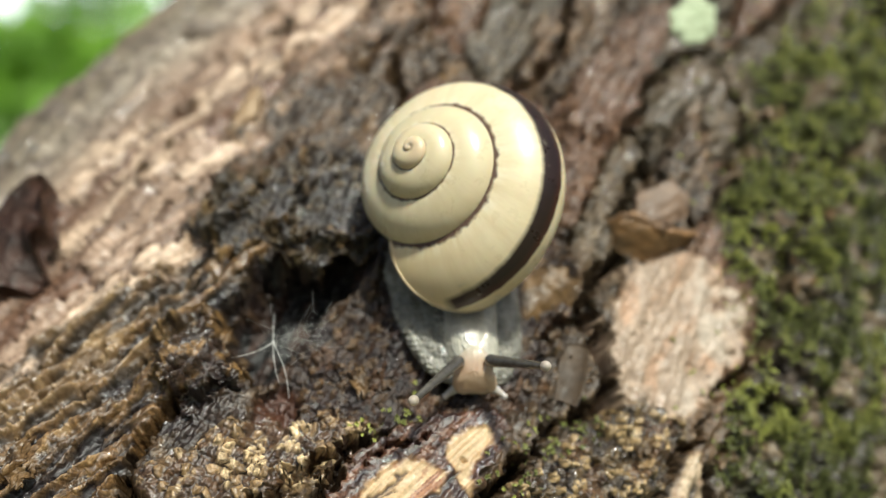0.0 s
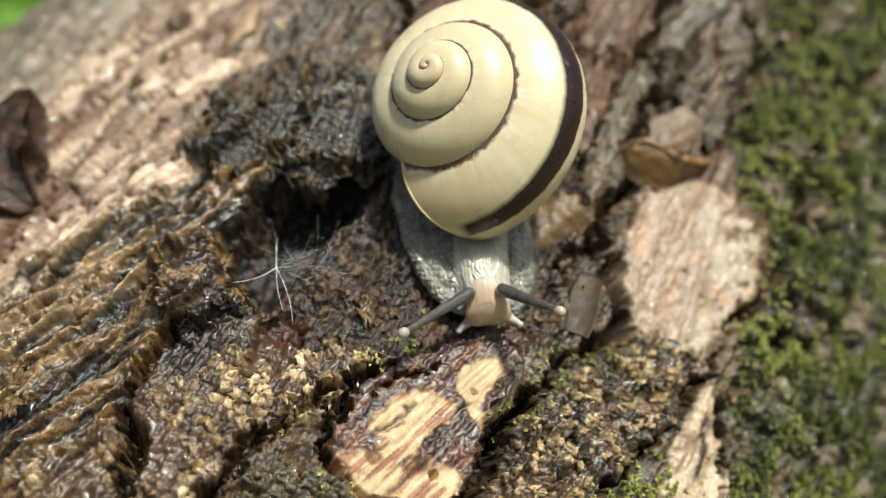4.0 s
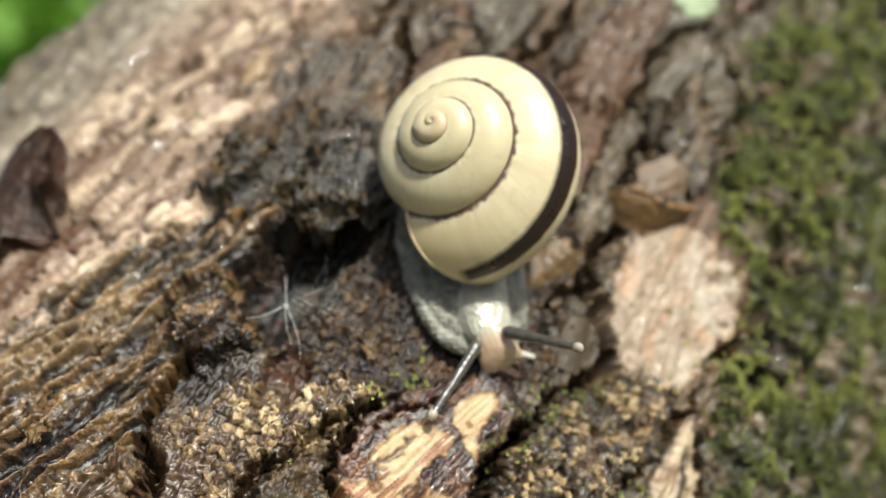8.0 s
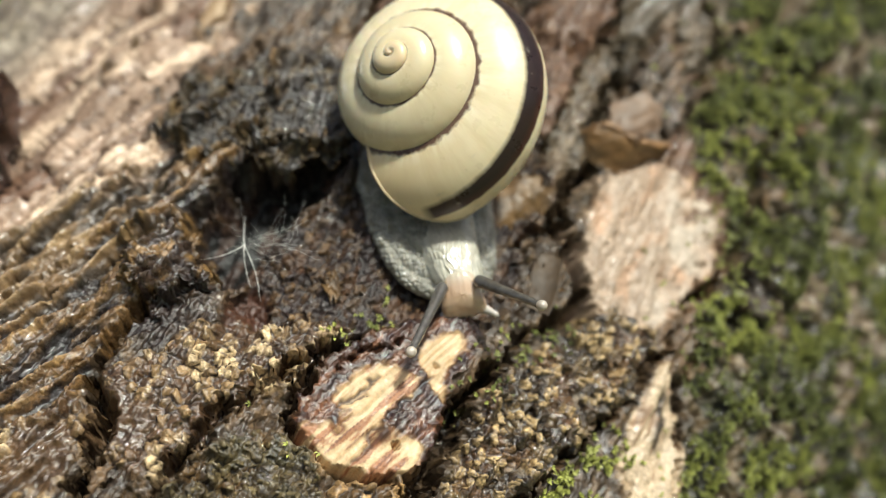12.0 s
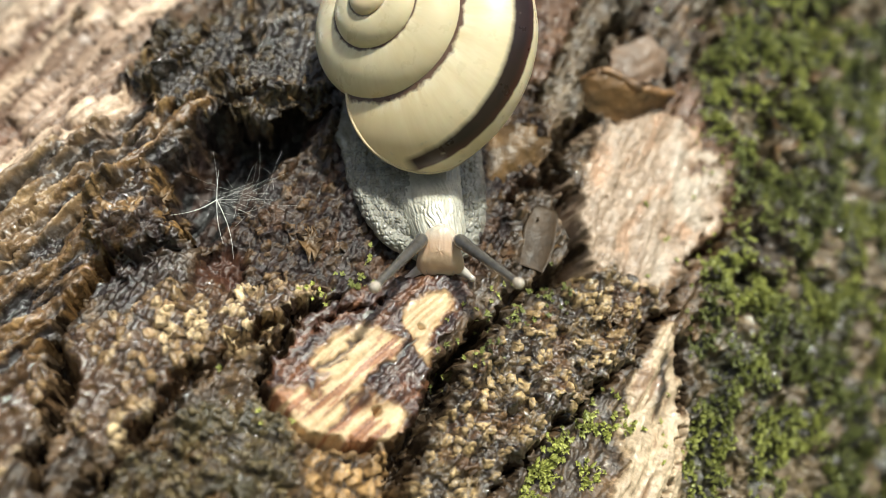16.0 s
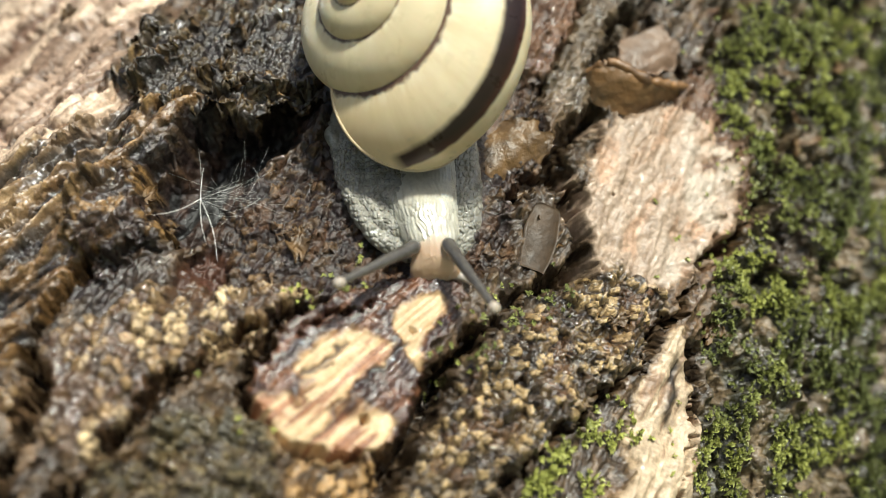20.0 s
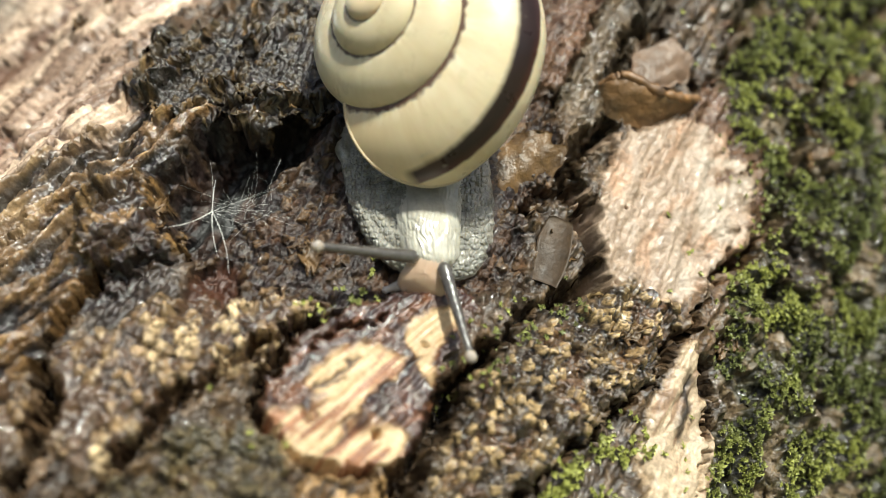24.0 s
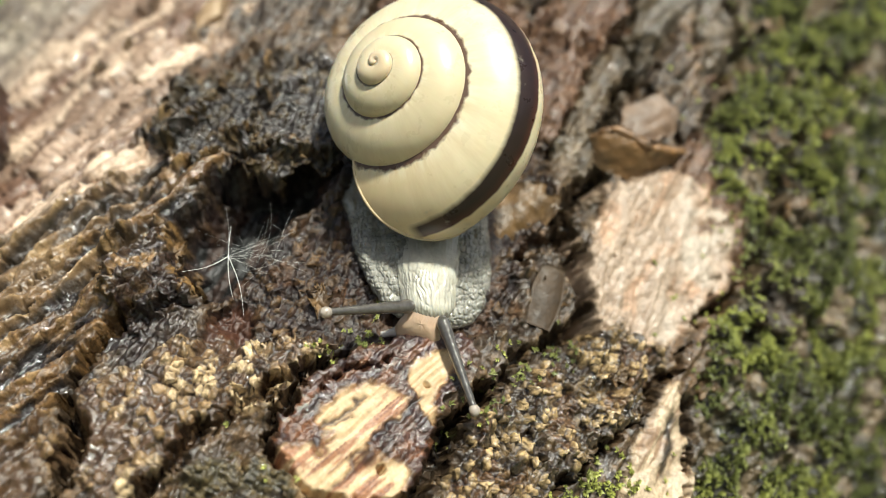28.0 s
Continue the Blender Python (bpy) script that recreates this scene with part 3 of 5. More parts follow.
    r.h += plate * (0.9 - 0.9 * r.h + 0.12 * grain_lines + 0.18 * (1 - bare) * np.clip(rough_part, -0.5, 1) + 0.15 * (1 - bare))
    r.paint(bare, (0.58, 0.43, 0.255))
    r.paint(bare * step(grain_lines, 0.05, 0.5) * 0.5, (0.52, 0.31, 0.14))
    rot = core * step(r.fbm(plate, 8, 1.1, 4, 79, lean=0.3) + 0.42 * step(-s, 29.5, 33) * (1 - step(-s, 34.4, 36)) - 0.2, 0.05, 0.3)
    r.paint(rot * 0.85, (0.3, 0.115, 0.05))
    r.paint(rot * step(grain_lines, 0.1, 0.4) * 0.8, (0.13, 0.05, 0.03))
    for line, wide, dark in (
        ([(-30.5, 4.0), (-28.4, 4.5), (-26.7, 5.0)], 0.2, (0.06, 0.035, 0.022)),
        ([(-30, 4.5), (-28.6, 4.9)], 0.14, (0.08, 0.045, 0.025)),
        ([(-30.2, 8.4), (-27.4, 8.8), (-25.3, 9.3), (-23.4, 10.2)], 0.28, (0.055, 0.03, 0.02)),
        ([(-35.0, 6.7), (-33.4, 7.2), (-31.8, 7.7)], 0.26, (0.09, 0.045, 0.026)),
        ([(-33, 4.4), (-31.4, 5.5)], 0.22, (0.17, 0.07, 0.035)),
    ):
        r.line(plate, line, wide, dark)
        w = r.near(line, 3)
        r.h[w] -= 0.3 * np.exp(-((to_line(r.ws[w], r.wq[w], line) / (1.2 * wide)) ** 2))
    knot = np.hypot((s + 31.3) / 1.3, q - 8.5)
    r.h += 0.6 * np.exp(-((knot / 0.6) ** 2))
    r.paint(np.exp(-((knot / 0.68) ** 4)) * 0.95, (0.055, 0.028, 0.02))
    r.wet = r.wet * (1 - plate) + plate * (0.8 - 0.65 * bare)

    # lumpy plate grown over with lichen, tan bark beside it
    crust = r.area([(-36, 0), (-36, 3.5), (-38.5, 6), (-44, 8), (-56, 6), (-52, -7), (-43, -5.2), (-38, -3.2)], 0.4)
    r.h += crust * (0.6 - 0.4 * long_ridges)
    r.grains(crust, 2.2, 1.0, 1.1, 83)
    r.paint(crust * 0.92, (0.105, 0.08, 0.042))
    r.paint(crust * step(r.fbm(crust, 4, 4, 3, 85), -0.05, 0.3) * 0.65, (0.2, 0.13, 0.06))
    r.paint(crust * step(r.fbm(crust, 5, 5, 3, 86), 0.1, 0.35) * 0.6, (0.12, 0.115, 0.075))
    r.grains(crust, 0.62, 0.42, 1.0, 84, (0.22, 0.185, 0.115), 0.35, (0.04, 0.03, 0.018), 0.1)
    tan = r.area([(-37, 6.2), (-35.4, 10), (-33.5, 13.4), (-38, 16), (-56, 16), (-52, 9), (-43, 8.6)], 0.4)
    r.paint(tan * 0.85, (0.24, 0.16, 0.085))
    r.paint(tan * step(r.fbm(tan, 3, 2, 3, 88), 0.0, 0.4) * 0.8, (0.08, 0.055, 0.03))
    r.grains(tan, 1.3, 0.7, 1.5, 87, (0.46, 0.33, 0.19), 0.35)

    # wet grey-brown granular bark past the long crack
    mid = r.area([(-4, 20.5), (-5, 28), (-8, 29.5), (-12, 28.4), (-20, 25.6), (-30, 22), (-44, 21), (-40, 15.5), (-22, 15.6), (-15, 18), (-10, 20.5)], 0.5)
    r.paint(mid * 0.9, (0.1, 0.073, 0.045))
    r.paint(mid * step(r.fbm(mid, 4, 3, 3, 93), 0.05, 0.5) * 0.6, (0.3, 0.23, 0.14))
    r.paint(mid * step(r.fbm(mid, 6, 5, 3, 94), 0.15, 0.4) * 0.6, (0.2, 0.115, 0.06))
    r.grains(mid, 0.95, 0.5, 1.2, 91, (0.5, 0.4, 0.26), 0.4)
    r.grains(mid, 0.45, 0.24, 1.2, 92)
    r.h += mid * (0.5 + 0.5 * r.fbm(mid, 2.2, 1.6, 3, 96))
    r.wet = np.maximum(r.wet, mid * 0.98)

    # pale pink plate
    pale = r.area([(-4, 17.7), (1, 15.6), (8, 15.2), (11, 18.5), (15, 24), (13, 28), (5, 31.5), (1, 30.5), (-4, 28), (-6.5, 21.5)], 0.9, 2.2)
    r.h += pale * (0.7 - 0.75 * r.h)
    r.paint(pale * 0.93, (0.42, 0.325, 0.255))
    r.paint(pale * step(r.fbm(pale, 9, 2.2, 4, 95), 0.1, 0.5) * 0.65, (0.46, 0.29, 0.19))
    r.paint(pale * step(r.fbm(pale, 2.0, 1.6, 4, 97, 0.6), 0.25, 0.5) * 0.6, (0.26, 0.19, 0.13))
    r.paint(pale * step(q + 0.3 * s, 24, 29) * step(-r.fbm(pale, 5, 3, 3, 100), -0.3, 0.2) * 0.7, (0.56, 0.5, 0.44))
    r.h += pale * 0.35 * r.fbm(pale, 4, 2, 4, 102, 0.6)
    r.wet = np.maximum(r.wet * (1 - 0.5 * pale), 0.3 * pale)
    wood = r.area([(-7, 31), (-9, 33), (-11, 35), (-14, 37.2), (-20, 39.4), (-30, 40), (-34, 33), (-24, 32.6), (-20, 31.6), (-16, 29.8), (-12, 29.6)], 0.5, 0.5)
    r.paint(wood * 0.9, (0.6, 0.47, 0.33))
    r.paint(wood * step(r.fbm(wood, 8, 1.5, 3, 101), 0.1, 0.4) * 0.8, (0.24, 0.14, 0.08))
    r.h += wood * (0.6 - 0.3 * n2)
    r.line(wood, [(-10.5, 32.4), (-12.6, 33.2), (-15.5, 33.3)], 0.7, (0.03, 0.022, 0.016))
    r.wet = r.wet * (1 - 0.3 * wood)
    r.calm = np.maximum(r.calm, np.maximum(0.8 * pale, 0.6 * wood))

    # ground of the mossy side
    side = r.area(MOSSY, 1.5)
    lumps = r.fbm(side, 2.6, 2.2, 3, 108)
    r.paint(side * 0.85, (0.06, 0.062, 0.022))
    r.paint(side * step(r.fbm(side, 6, 6, 4, 105), 0.1, 0.45) * 0.8, (0.24, 0.19, 0.14))
    r.h += side * (1.2 * r.fbm(side, 7, 5, 4, 107) + 1.3 * lumps)
    ring = np.hypot((s - 10) / 1.15, q - 37.9)
    r.h += 1.2 * np.exp(-(((ring - 3.6) / 1.1) ** 2)) - 0.6 * np.exp(-((ring / 2.6) ** 4))
    r.paint(np.exp(-((ring / 3.7) ** 6)) * 0.9, (0.11, 0.085, 0.07))
    r.grains(np.exp(-((ring / 3.4) ** 6)), 0.9, 0.5, 1.0, 109)

    # smooth bed under the foot
    under = step(inside(s, q, FOOT_BED), -0.5, 1.0)
    r.h = np.where(under > 0, np.minimum(r.h, r.h * (1 - under) + under * -0.4), r.h)
    # the cracks between the plates
    r.crack([(12, 13.2), (9.3, 14.6), (1.2, 13.3), (-4.5, 12.6)], 1.3, 5.0)
    r.crack([(0.5, 13.8), (-1, 15.4), (-3.6, 17.6), (-6.3, 20), (-8.8, 19.7), (-11, 17.8)], 1.15, 5.5)
    r.crack([(-10.2, 19), (-12.6, 16.8), (-15, 15.6), (-18.4, 14.8), (-22, 14.3)], 0.7, 2.6)
    r.crack([(-20, 14.6), (-24, 14.1), (-28, 13.9), (-33, 13.9), (-40, 15.5)], 1.25, 5.2)
    r.crack([(-22.7, 2.1), (-25.3, 1.0), (-27.5, 0.4), (-32, -0.1), (-34.2, 0.2), (-35.6, 2.4), (-36.8, 5.2), (-36.2, 8.5), (-34.6, 11.2)], 0.65, 3.2)
    r.crack([(-22, 6.2), (-25, 3.2), (-27.2, 2.1)], 0.35, 1.5, 0.0)
    r.crack([(-27, -0.2), (-29.5, -1.6), (-32.8, -3.2), (-35.9, -4.8), (-38.8, -5.6), (-45.5, -6.6), (-54, -8)], 1.0, 3.2)
    r.crack([(-29, -17), (-32, -18.3), (-34.5, -18.3), (-39.4, -16.5), (-41.5, -14.6), (-44.5, -13), (-50, -11)], 1.05, 4.4)
    r.crack([(-3, 30.5), (-7.7, 29.6), (-11.9, 28.9), (-15.9, 27.8), (-20.4, 25.7), (-26.9, 23.4), (-34, 22)], 0.5, 3.0)
    r.crack([(0.2, 30.6), (4, 31.8), (8.6, 32.8), (16.5, 34), (21.7, 32.3), (34, 33), (46, 36)], 1.0, 4.2)
    r.crack([(14, 13), (19, 12), (22, 13.5), (25.9, 9), (33, 9), (39.3, 9.9), (44, 12.5)], 0.85, 3.8)
    r.crack([(22, 13.5), (21, 17.5), (18, 20.5)], 0.6, 3.0)
    r.crack([(44, 13.5), (40, 17.7), (34.9, 21.2), (29, 22), (24, 22)], 0.7, 3.4)
    r.crack([(-7.5, 33.2), (-10.8, 35.6), (-16, 37), (-24, 37.4)], 0.6, 3.0)
    r.crack([(50, -8), (36, -3.6), (29.6, -2.4), (20, -6)], 0.9, 3.4)
    r.crack([(38, -22), (30, -19.2), (21, -19.3), (14, -15), (8, -13)], 0.9, 3.2)
    r.crack([(-12.5, -28.5), (-6, -29), (0, -28), (5, -24)], 0.5, 1.2, 0.0)
    keep = np.clip(np.maximum(np.maximum(bare, 0.8 * pale), np.maximum(wood, 0.6 * flank)), 0, 1)
    sharp = r.near([(-50, -36), (26, 46)], 0)
    r.h += (1 - 0.75 * keep) * 0.1 * fbm(s / 1.1, q / 0.8, 3, 121, 0.6)
    r.h[sharp] += (1 - keep[sharp]) * 0.05 * fbm(s[sharp] / 0.42, q[sharp] / 0.36, 2, 123, 0.7)
    keep = keep[..., None]
    grey = r.rgb.mean(-1, keepdims=True)
    r.rgb = r.rgb + (1 - keep) * 0.12 * (grey - r.rgb)
    r.rgb = r.rgb * keep + (1 - keep) * 1.55 * np.clip(r.rgb, 0, 1) ** 1.5 * np.array([1.0, 0.97, 0.85])
    return r


FOOT_BED = [(-11, 6.5), (-12, 1), (-8.5, -5.5), (-3.5, -9), (3, -10), (9, -5), (8, 2), (4, 7.5), (-5, 10)]
MOSSY = [(0, 32.2), (8, 33.4), (15, 30), (18, 25), (22, 23), (30, 23), (42, 19), (60, 24), (95, 24), (95, 95), (-62, 95), (-62, 37), (-34, 41), (-18, 39.5), (-8, 36), (-3, 33)]


# closer spacing where the bark is seen from near
ALONG = np.concatenate([np.arange(-58, -50, 0.35), np.arange(-50, 26, 0.15), np.arange(26, 84, 0.35)])
ROUND = np.concatenate([np.arange(-88, -36, 0.4), np.arange(-36, 46, 0.15), np.arange(46, 92, 0.4)])


def trunk():
    """The leaning trunk: a plain rear, and its bark in plates where it is seen from near."""
    tree = tagged(new("tree_trunk"), "leaning trunk with wet, cracked, mossy brown bark", "tree trunk")
    tree.matrix_world = TRUNK
    # the rear and the far lengths
    s = np.linspace(-1000, 1900, 300)
    a = np.linspace(0, 2 * np.pi, 120, endpoint=False)
    ss, aa = np.meshgrid(s, a, indexing="ij")
    lump = 1.6 * fbm(ss / 60, 6 * np.cos(aa) + 9, 3, 2) + 2.2 * ridged(ss / 90, aa * 9 / np.pi * 2, 3, 3) * 0.6
    taper = 1 - 0.00012 * (ss - 0) * (ss > 120)
    edge = np.where((np.abs(ss - 13) < 86) & (np.cos(aa) > 0.2), 9.0, 4.0)
    rr = (R - edge + lump) * taper
    rr[0], rr[-1] = 0.02 * rr[0], 0.02 * rr[-1]
    arrays("rear_bark", np.stack([rr * np.cos(aa), rr * np.sin(aa), ss], -1).reshape(-1, 3), grid_faces(300, 120, True), OLD_BARK, tree)
    # the near side
    s, q = np.meshgrid(ALONG, ROUND, indexing="ij")
    r = bark_relief(s, q)
    slope = np.hypot(*np.gradient(r.h, ALONG, ROUND))
    tame = (1 - r.calm) * (1 - 0.85 * r.smooth) * (0.25 + 0.75 * step(slope, 0.9, 2.2))
    jut_s, jut_q = 0.5 * tame * fbm(q / 0.9, r.h / 0.8, 2, 131), 0.5 * tame * fbm(s / 0.9, r.h / 0.8, 2, 133)
    verts = on_bark(s + jut_s - 0.88 * r.over, q + jut_q + 0.47 * r.over, r.h).reshape(-1, 3)
    faces = grid_faces(*s.shape)
    rgb, wet = np.clip(r.rgb, 0.012, 0.85).reshape(-1, 3), np.clip(r.wet, 0, 1).ravel()
    calm = np.clip(r.calm, 0, 1).ravel()
    # which plate of bark each face belongs to
    seeds = []

    def plate(s, q, along=1.0, across=1.0):
        seeds.append((s, q, along, across))

    plate(-31, -9), plate(-27.5, 7), plate(-43, 0), plate(-42, 12), plate(-13, 3), plate(-14, -13, 1.3)
    plate(-2, -19, 1.2), plate(-30, -23, 2.0), plate(-50, -18, 1.5), plate(-10, -36, 1.6, 1.2), plate(4, 23, 1.2)
    plate(-22, 20, 1.3), plate(-17, 34, 1.3), plate(17, 17), plate(18, 5, 1.4), plate(8, -3, 1.3), plate(33, 16)
    plate(28, -11, 1.6), plate(52, 2, 1.8), plate(28, -34, 1.8, 1.2), plate(0, -66, 2, 1.6), plate(50, -50, 2, 1.6)
    plate(12, 40, 1.3), plate(-8, 52, 1.6, 1.3), plate(-40, 48, 1.6, 1.2), plate(38, 42, 1.6), plate(66, 50, 2, 1.5)
    plate(22, 66, 1.8, 1.4), plate(-45, 28), plate(-20, 74, 2, 1.5), plate(-45, -60, 1.6, 1.5), plate(72, 18, 1.6)
    best, label = np.full(s.shape, 1e9), np.zeros(s.shape, int)
    for k, (cs, cq, ls, lq) in enumerate(seeds):
        d = np.hypot((r.ws - cs) / ls, (r.wq - cq) / lq)
        label = np.where(d < best, k, label)
        best = np.minimum(best, d)
    of_face = label.ravel()[faces[:, 0]]
    for k in range(len(seeds)):
        mine = faces[of_face == k]
        if len(mine) == 0:
            continue
        used, again = np.unique(mine, return_inverse=True)
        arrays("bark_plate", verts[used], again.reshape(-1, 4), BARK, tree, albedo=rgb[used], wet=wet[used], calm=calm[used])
    return tree, r


tree, relief = trunk()


def ground_height(s, q):
    """Height of the bark at single places."""
    i = np.clip(np.searchsorted(ALONG, s), 0, len(ALONG) - 1)
    j = np.clip(np.searchsorted(ROUND, q), 0, len(ROUND) - 1)
    return relief.h[i, j]


# ---------------------------------------------------------------- loose and grown pieces on the bark
def sheet(name, s, q, h, length, width, turn, curl, tilt, thick, mat, label="", seed=1, rag=0.25):
    """A thin curled piece of bark: it bends across its width and lifts by tilt along its length."""
    na, nb = 22, 14
    a, b = np.meshgrid(np.linspace(-1, 1, na), np.linspace(-1, 1, nb), indexing="ij")
    sides = np.where(b > 0, fbm(a * 1.9 + seed * 1.7, 0 * a + 2.3, 3, seed), fbm(a * 1.9 + seed * 2.9, 0 * a + 7.7, 3, seed + 1))
    ends = np.where(a > 0, fbm(b * 1.9 + seed * 0.7, 0 * b + 4.1, 3, seed + 2), fbm(b * 1.9 + seed * 3.3, 0 * b + 9.9, 3, seed + 3))
    x = a * length / 2 * (1 + rag * 1.6 * ends)
    y = b * width / 2 * np.clip(1 - 0.3 * a * a + rag * 1.8 * sides, 0.25, 1.5) + rag * width * 0.5 * perlin(a * 1.3 + seed, 0 * a + 3.7, seed + 6)
    z = curl * (y / (width / 2)) ** 2 + tilt * (a + 1) / 2 + min(0.18, rag) * fbm(a * 3, b * 3, 3, seed + 4)
    c, k = math.cos(radians(turn)), math.sin(radians(turn))
    top = on_bark(s + c * x - k * y, q + k * x + c * y, h + z)
    low = on_bark(s + c * x - k * y, q + k * x + c * y, h + z - thick)
    v = np.concatenate([top.reshape(-1, 3), low.reshape(-1, 3)])
    f = grid_faces(na, nb)
    n = na * nb
    rim = np.concatenate([np.arange(nb), np.arange(1, na) * nb + nb - 1, (na - 1) * nb + np.arange(nb - 2, -1, -1), np.arange(na - 2, 0, -1) * nb])
    nxt = np.roll(rim, -1)
    walls = np.stack([rim, nxt, nxt + n, rim + n], -1)
    return arrays(name, v, np.concatenate([f, f[:, ::-1] + n, walls]), mat, tree, label)


def curl(low, high, lift):
    """A standing curled lip of bark between a line on the bark and a raised edge."""
    n, m = 40, 14
    t, k = np.linspace(0, len(low) - 1, n), np.arange(len(low))
    lo = np.stack([np.interp(t, k, np.array(low)[:, j]) for j in (0, 1)], -1)
    hi = np.stack([np.interp(t, k, np.array(high)[:, j]) for j in (0, 1)], -1)
    for _ in range(5):
        for e in (lo, hi):
            e[1:-1] = 0.5 * e[1:-1] + 0.25 * (e[2:] + e[:-2])
    b = np.linspace(0, 1, m)[None, :]
    a = np.linspace(0, 1, n)[:, None]
    bow = np.sin(np.pi * np.clip(a * 0.94 + 0.03, 0, 1)) ** 0.6
    top = lift * (1.15 - 0.45 * a) * bow * (1 + 0.22 * fbm(a * 5, 0 * a, 3, 4))
    sq = lo[:, None] + (b**0.8)[..., None] * (hi - lo)[:, None]
    h = -0.3 + top * np.sin(b * 1.75) + 0.2 * fbm(a * 9, b * 3, 3, 6)
    back = h - 0.45
    v = np.concatenate([on_bark(sq[..., 0], sq[..., 1], h).reshape(-1, 3), on_bark(sq[..., 0] + 0.25, sq[..., 1] - 0.1, back).reshape(-1, 3)])
    f = grid_faces(n, m)
    ob = arrays("bark_chip", v, np.concatenate([f, f[:, ::-1] + n * m]), CURL, tree, "curled standing chip of orange-brown bark")
    edge = on_bark(sq[:, -1, 0], sq[:, -1, 1], h[:, -1])
    tv, tf = tube(edge, 0.34 * (0.5 + bow[:, 0]) * (1 + 0.5 * fbm(a[:, 0] * 14, 0 * a[:, 0] + 1, 2, 8)), 8)
    arrays("worn_edge", tv, tf, CHIP, ob, "orange-brown worn edge")


def pieces_on_bark():
    curl([(11.2, 11.4), (9.6, 14.2), (11.0, 18.4), (14.6, 21.4), (18.0, 22.2)], [(12.0, 11.9), (13.2, 13.4), (13.4, 17.2), (15.6, 20.2), (18.2, 22.0)], 3.2)
    sheet("bark_chip", 18.4, 16.4, 0.6, 6.5, 5.0, 20, -0.6, 0.6, 0.6, PLATE, "smooth red-brown piece of bark", 5, 0.12)
    sheet("bark_chip", -7.6, 15.6, 0.6, 6.4, 3.3, -14, -0.5, 0.9, 0.9, DARK_PLATE, "smooth dark brown slip of bark", 7, 0.03)
    sheet("bark_chip", 0.2, 9.2, -0.4, 6.5, 5.2, 30, -1.0, 1.8, 0.7, FLAKE, "dark brown lifted piece of bark", 9, 0.2)
    sheet("bark_scale", -22, -50, 1.0, 22, 10, 12, -2.5, 5.5, 3.5, DARK_RED, "dark red-brown scale of bark, standing up", 17, 0.3)
    sheet("bark_scale", 8.5, -33, 0.4, 6, 2.4, 8, -0.5, 1.6, 0.8, rough_tan(), "", 19, 0.15)
    rng = np.random.default_rng(5)
    for k in range(34):
        s, q = rng.uniform(-48, 62), rng.uniform(-44, 40)
        if (-14 < s < 24 and -11 < q < 12) or (-38 < s < -15 and 0 < q < 14) or (-6 < s < 16 and 14 < q < 32):
            continue
        size = rng.uniform(0.9, 2.4)
        sheet("bark_flake", s, q, float(ground_height(s, q)) + 0.1, size * 1.6, size, rng.normal(0, 22), rng.uniform(-0.3, 0.5), rng.uniform(0.1, 0.7), 0.22, FLAKE, "", 100 + k, 0.5)
    # a flat rosette of lichen
    n = 60
    a, b = np.meshgrid(np.linspace(0, 1, 18), np.linspace(0, 2 * np.pi, n, endpoint=False), indexing="ij")
    rim = 1 + 0.22 * fbm(np.cos(b) * 2 + 4, np.sin(b) * 2, 3, 4)
    s, q = 46.5 + a * rim * 4.4 * np.cos(b), 9.8 + a * rim * 2.9 * np.sin(b)
    h = 1.2 + 0.9 * np.sqrt(np.clip(1 - a, 0, 1)) + 0.3 * fbm(s, q, 3, 9)
    arrays("lichen", on_bark(s, q, h).reshape(-1, 3), grid_faces(18, n, True), LICHEN, tree, "pale grey-green lichen")


def rough_tan():
    return rough_material("tan_bark", (0.45, 0.31, 0.18), (0.28, 0.18, 0.1), 500, 0.5)


pieces_on_bark()


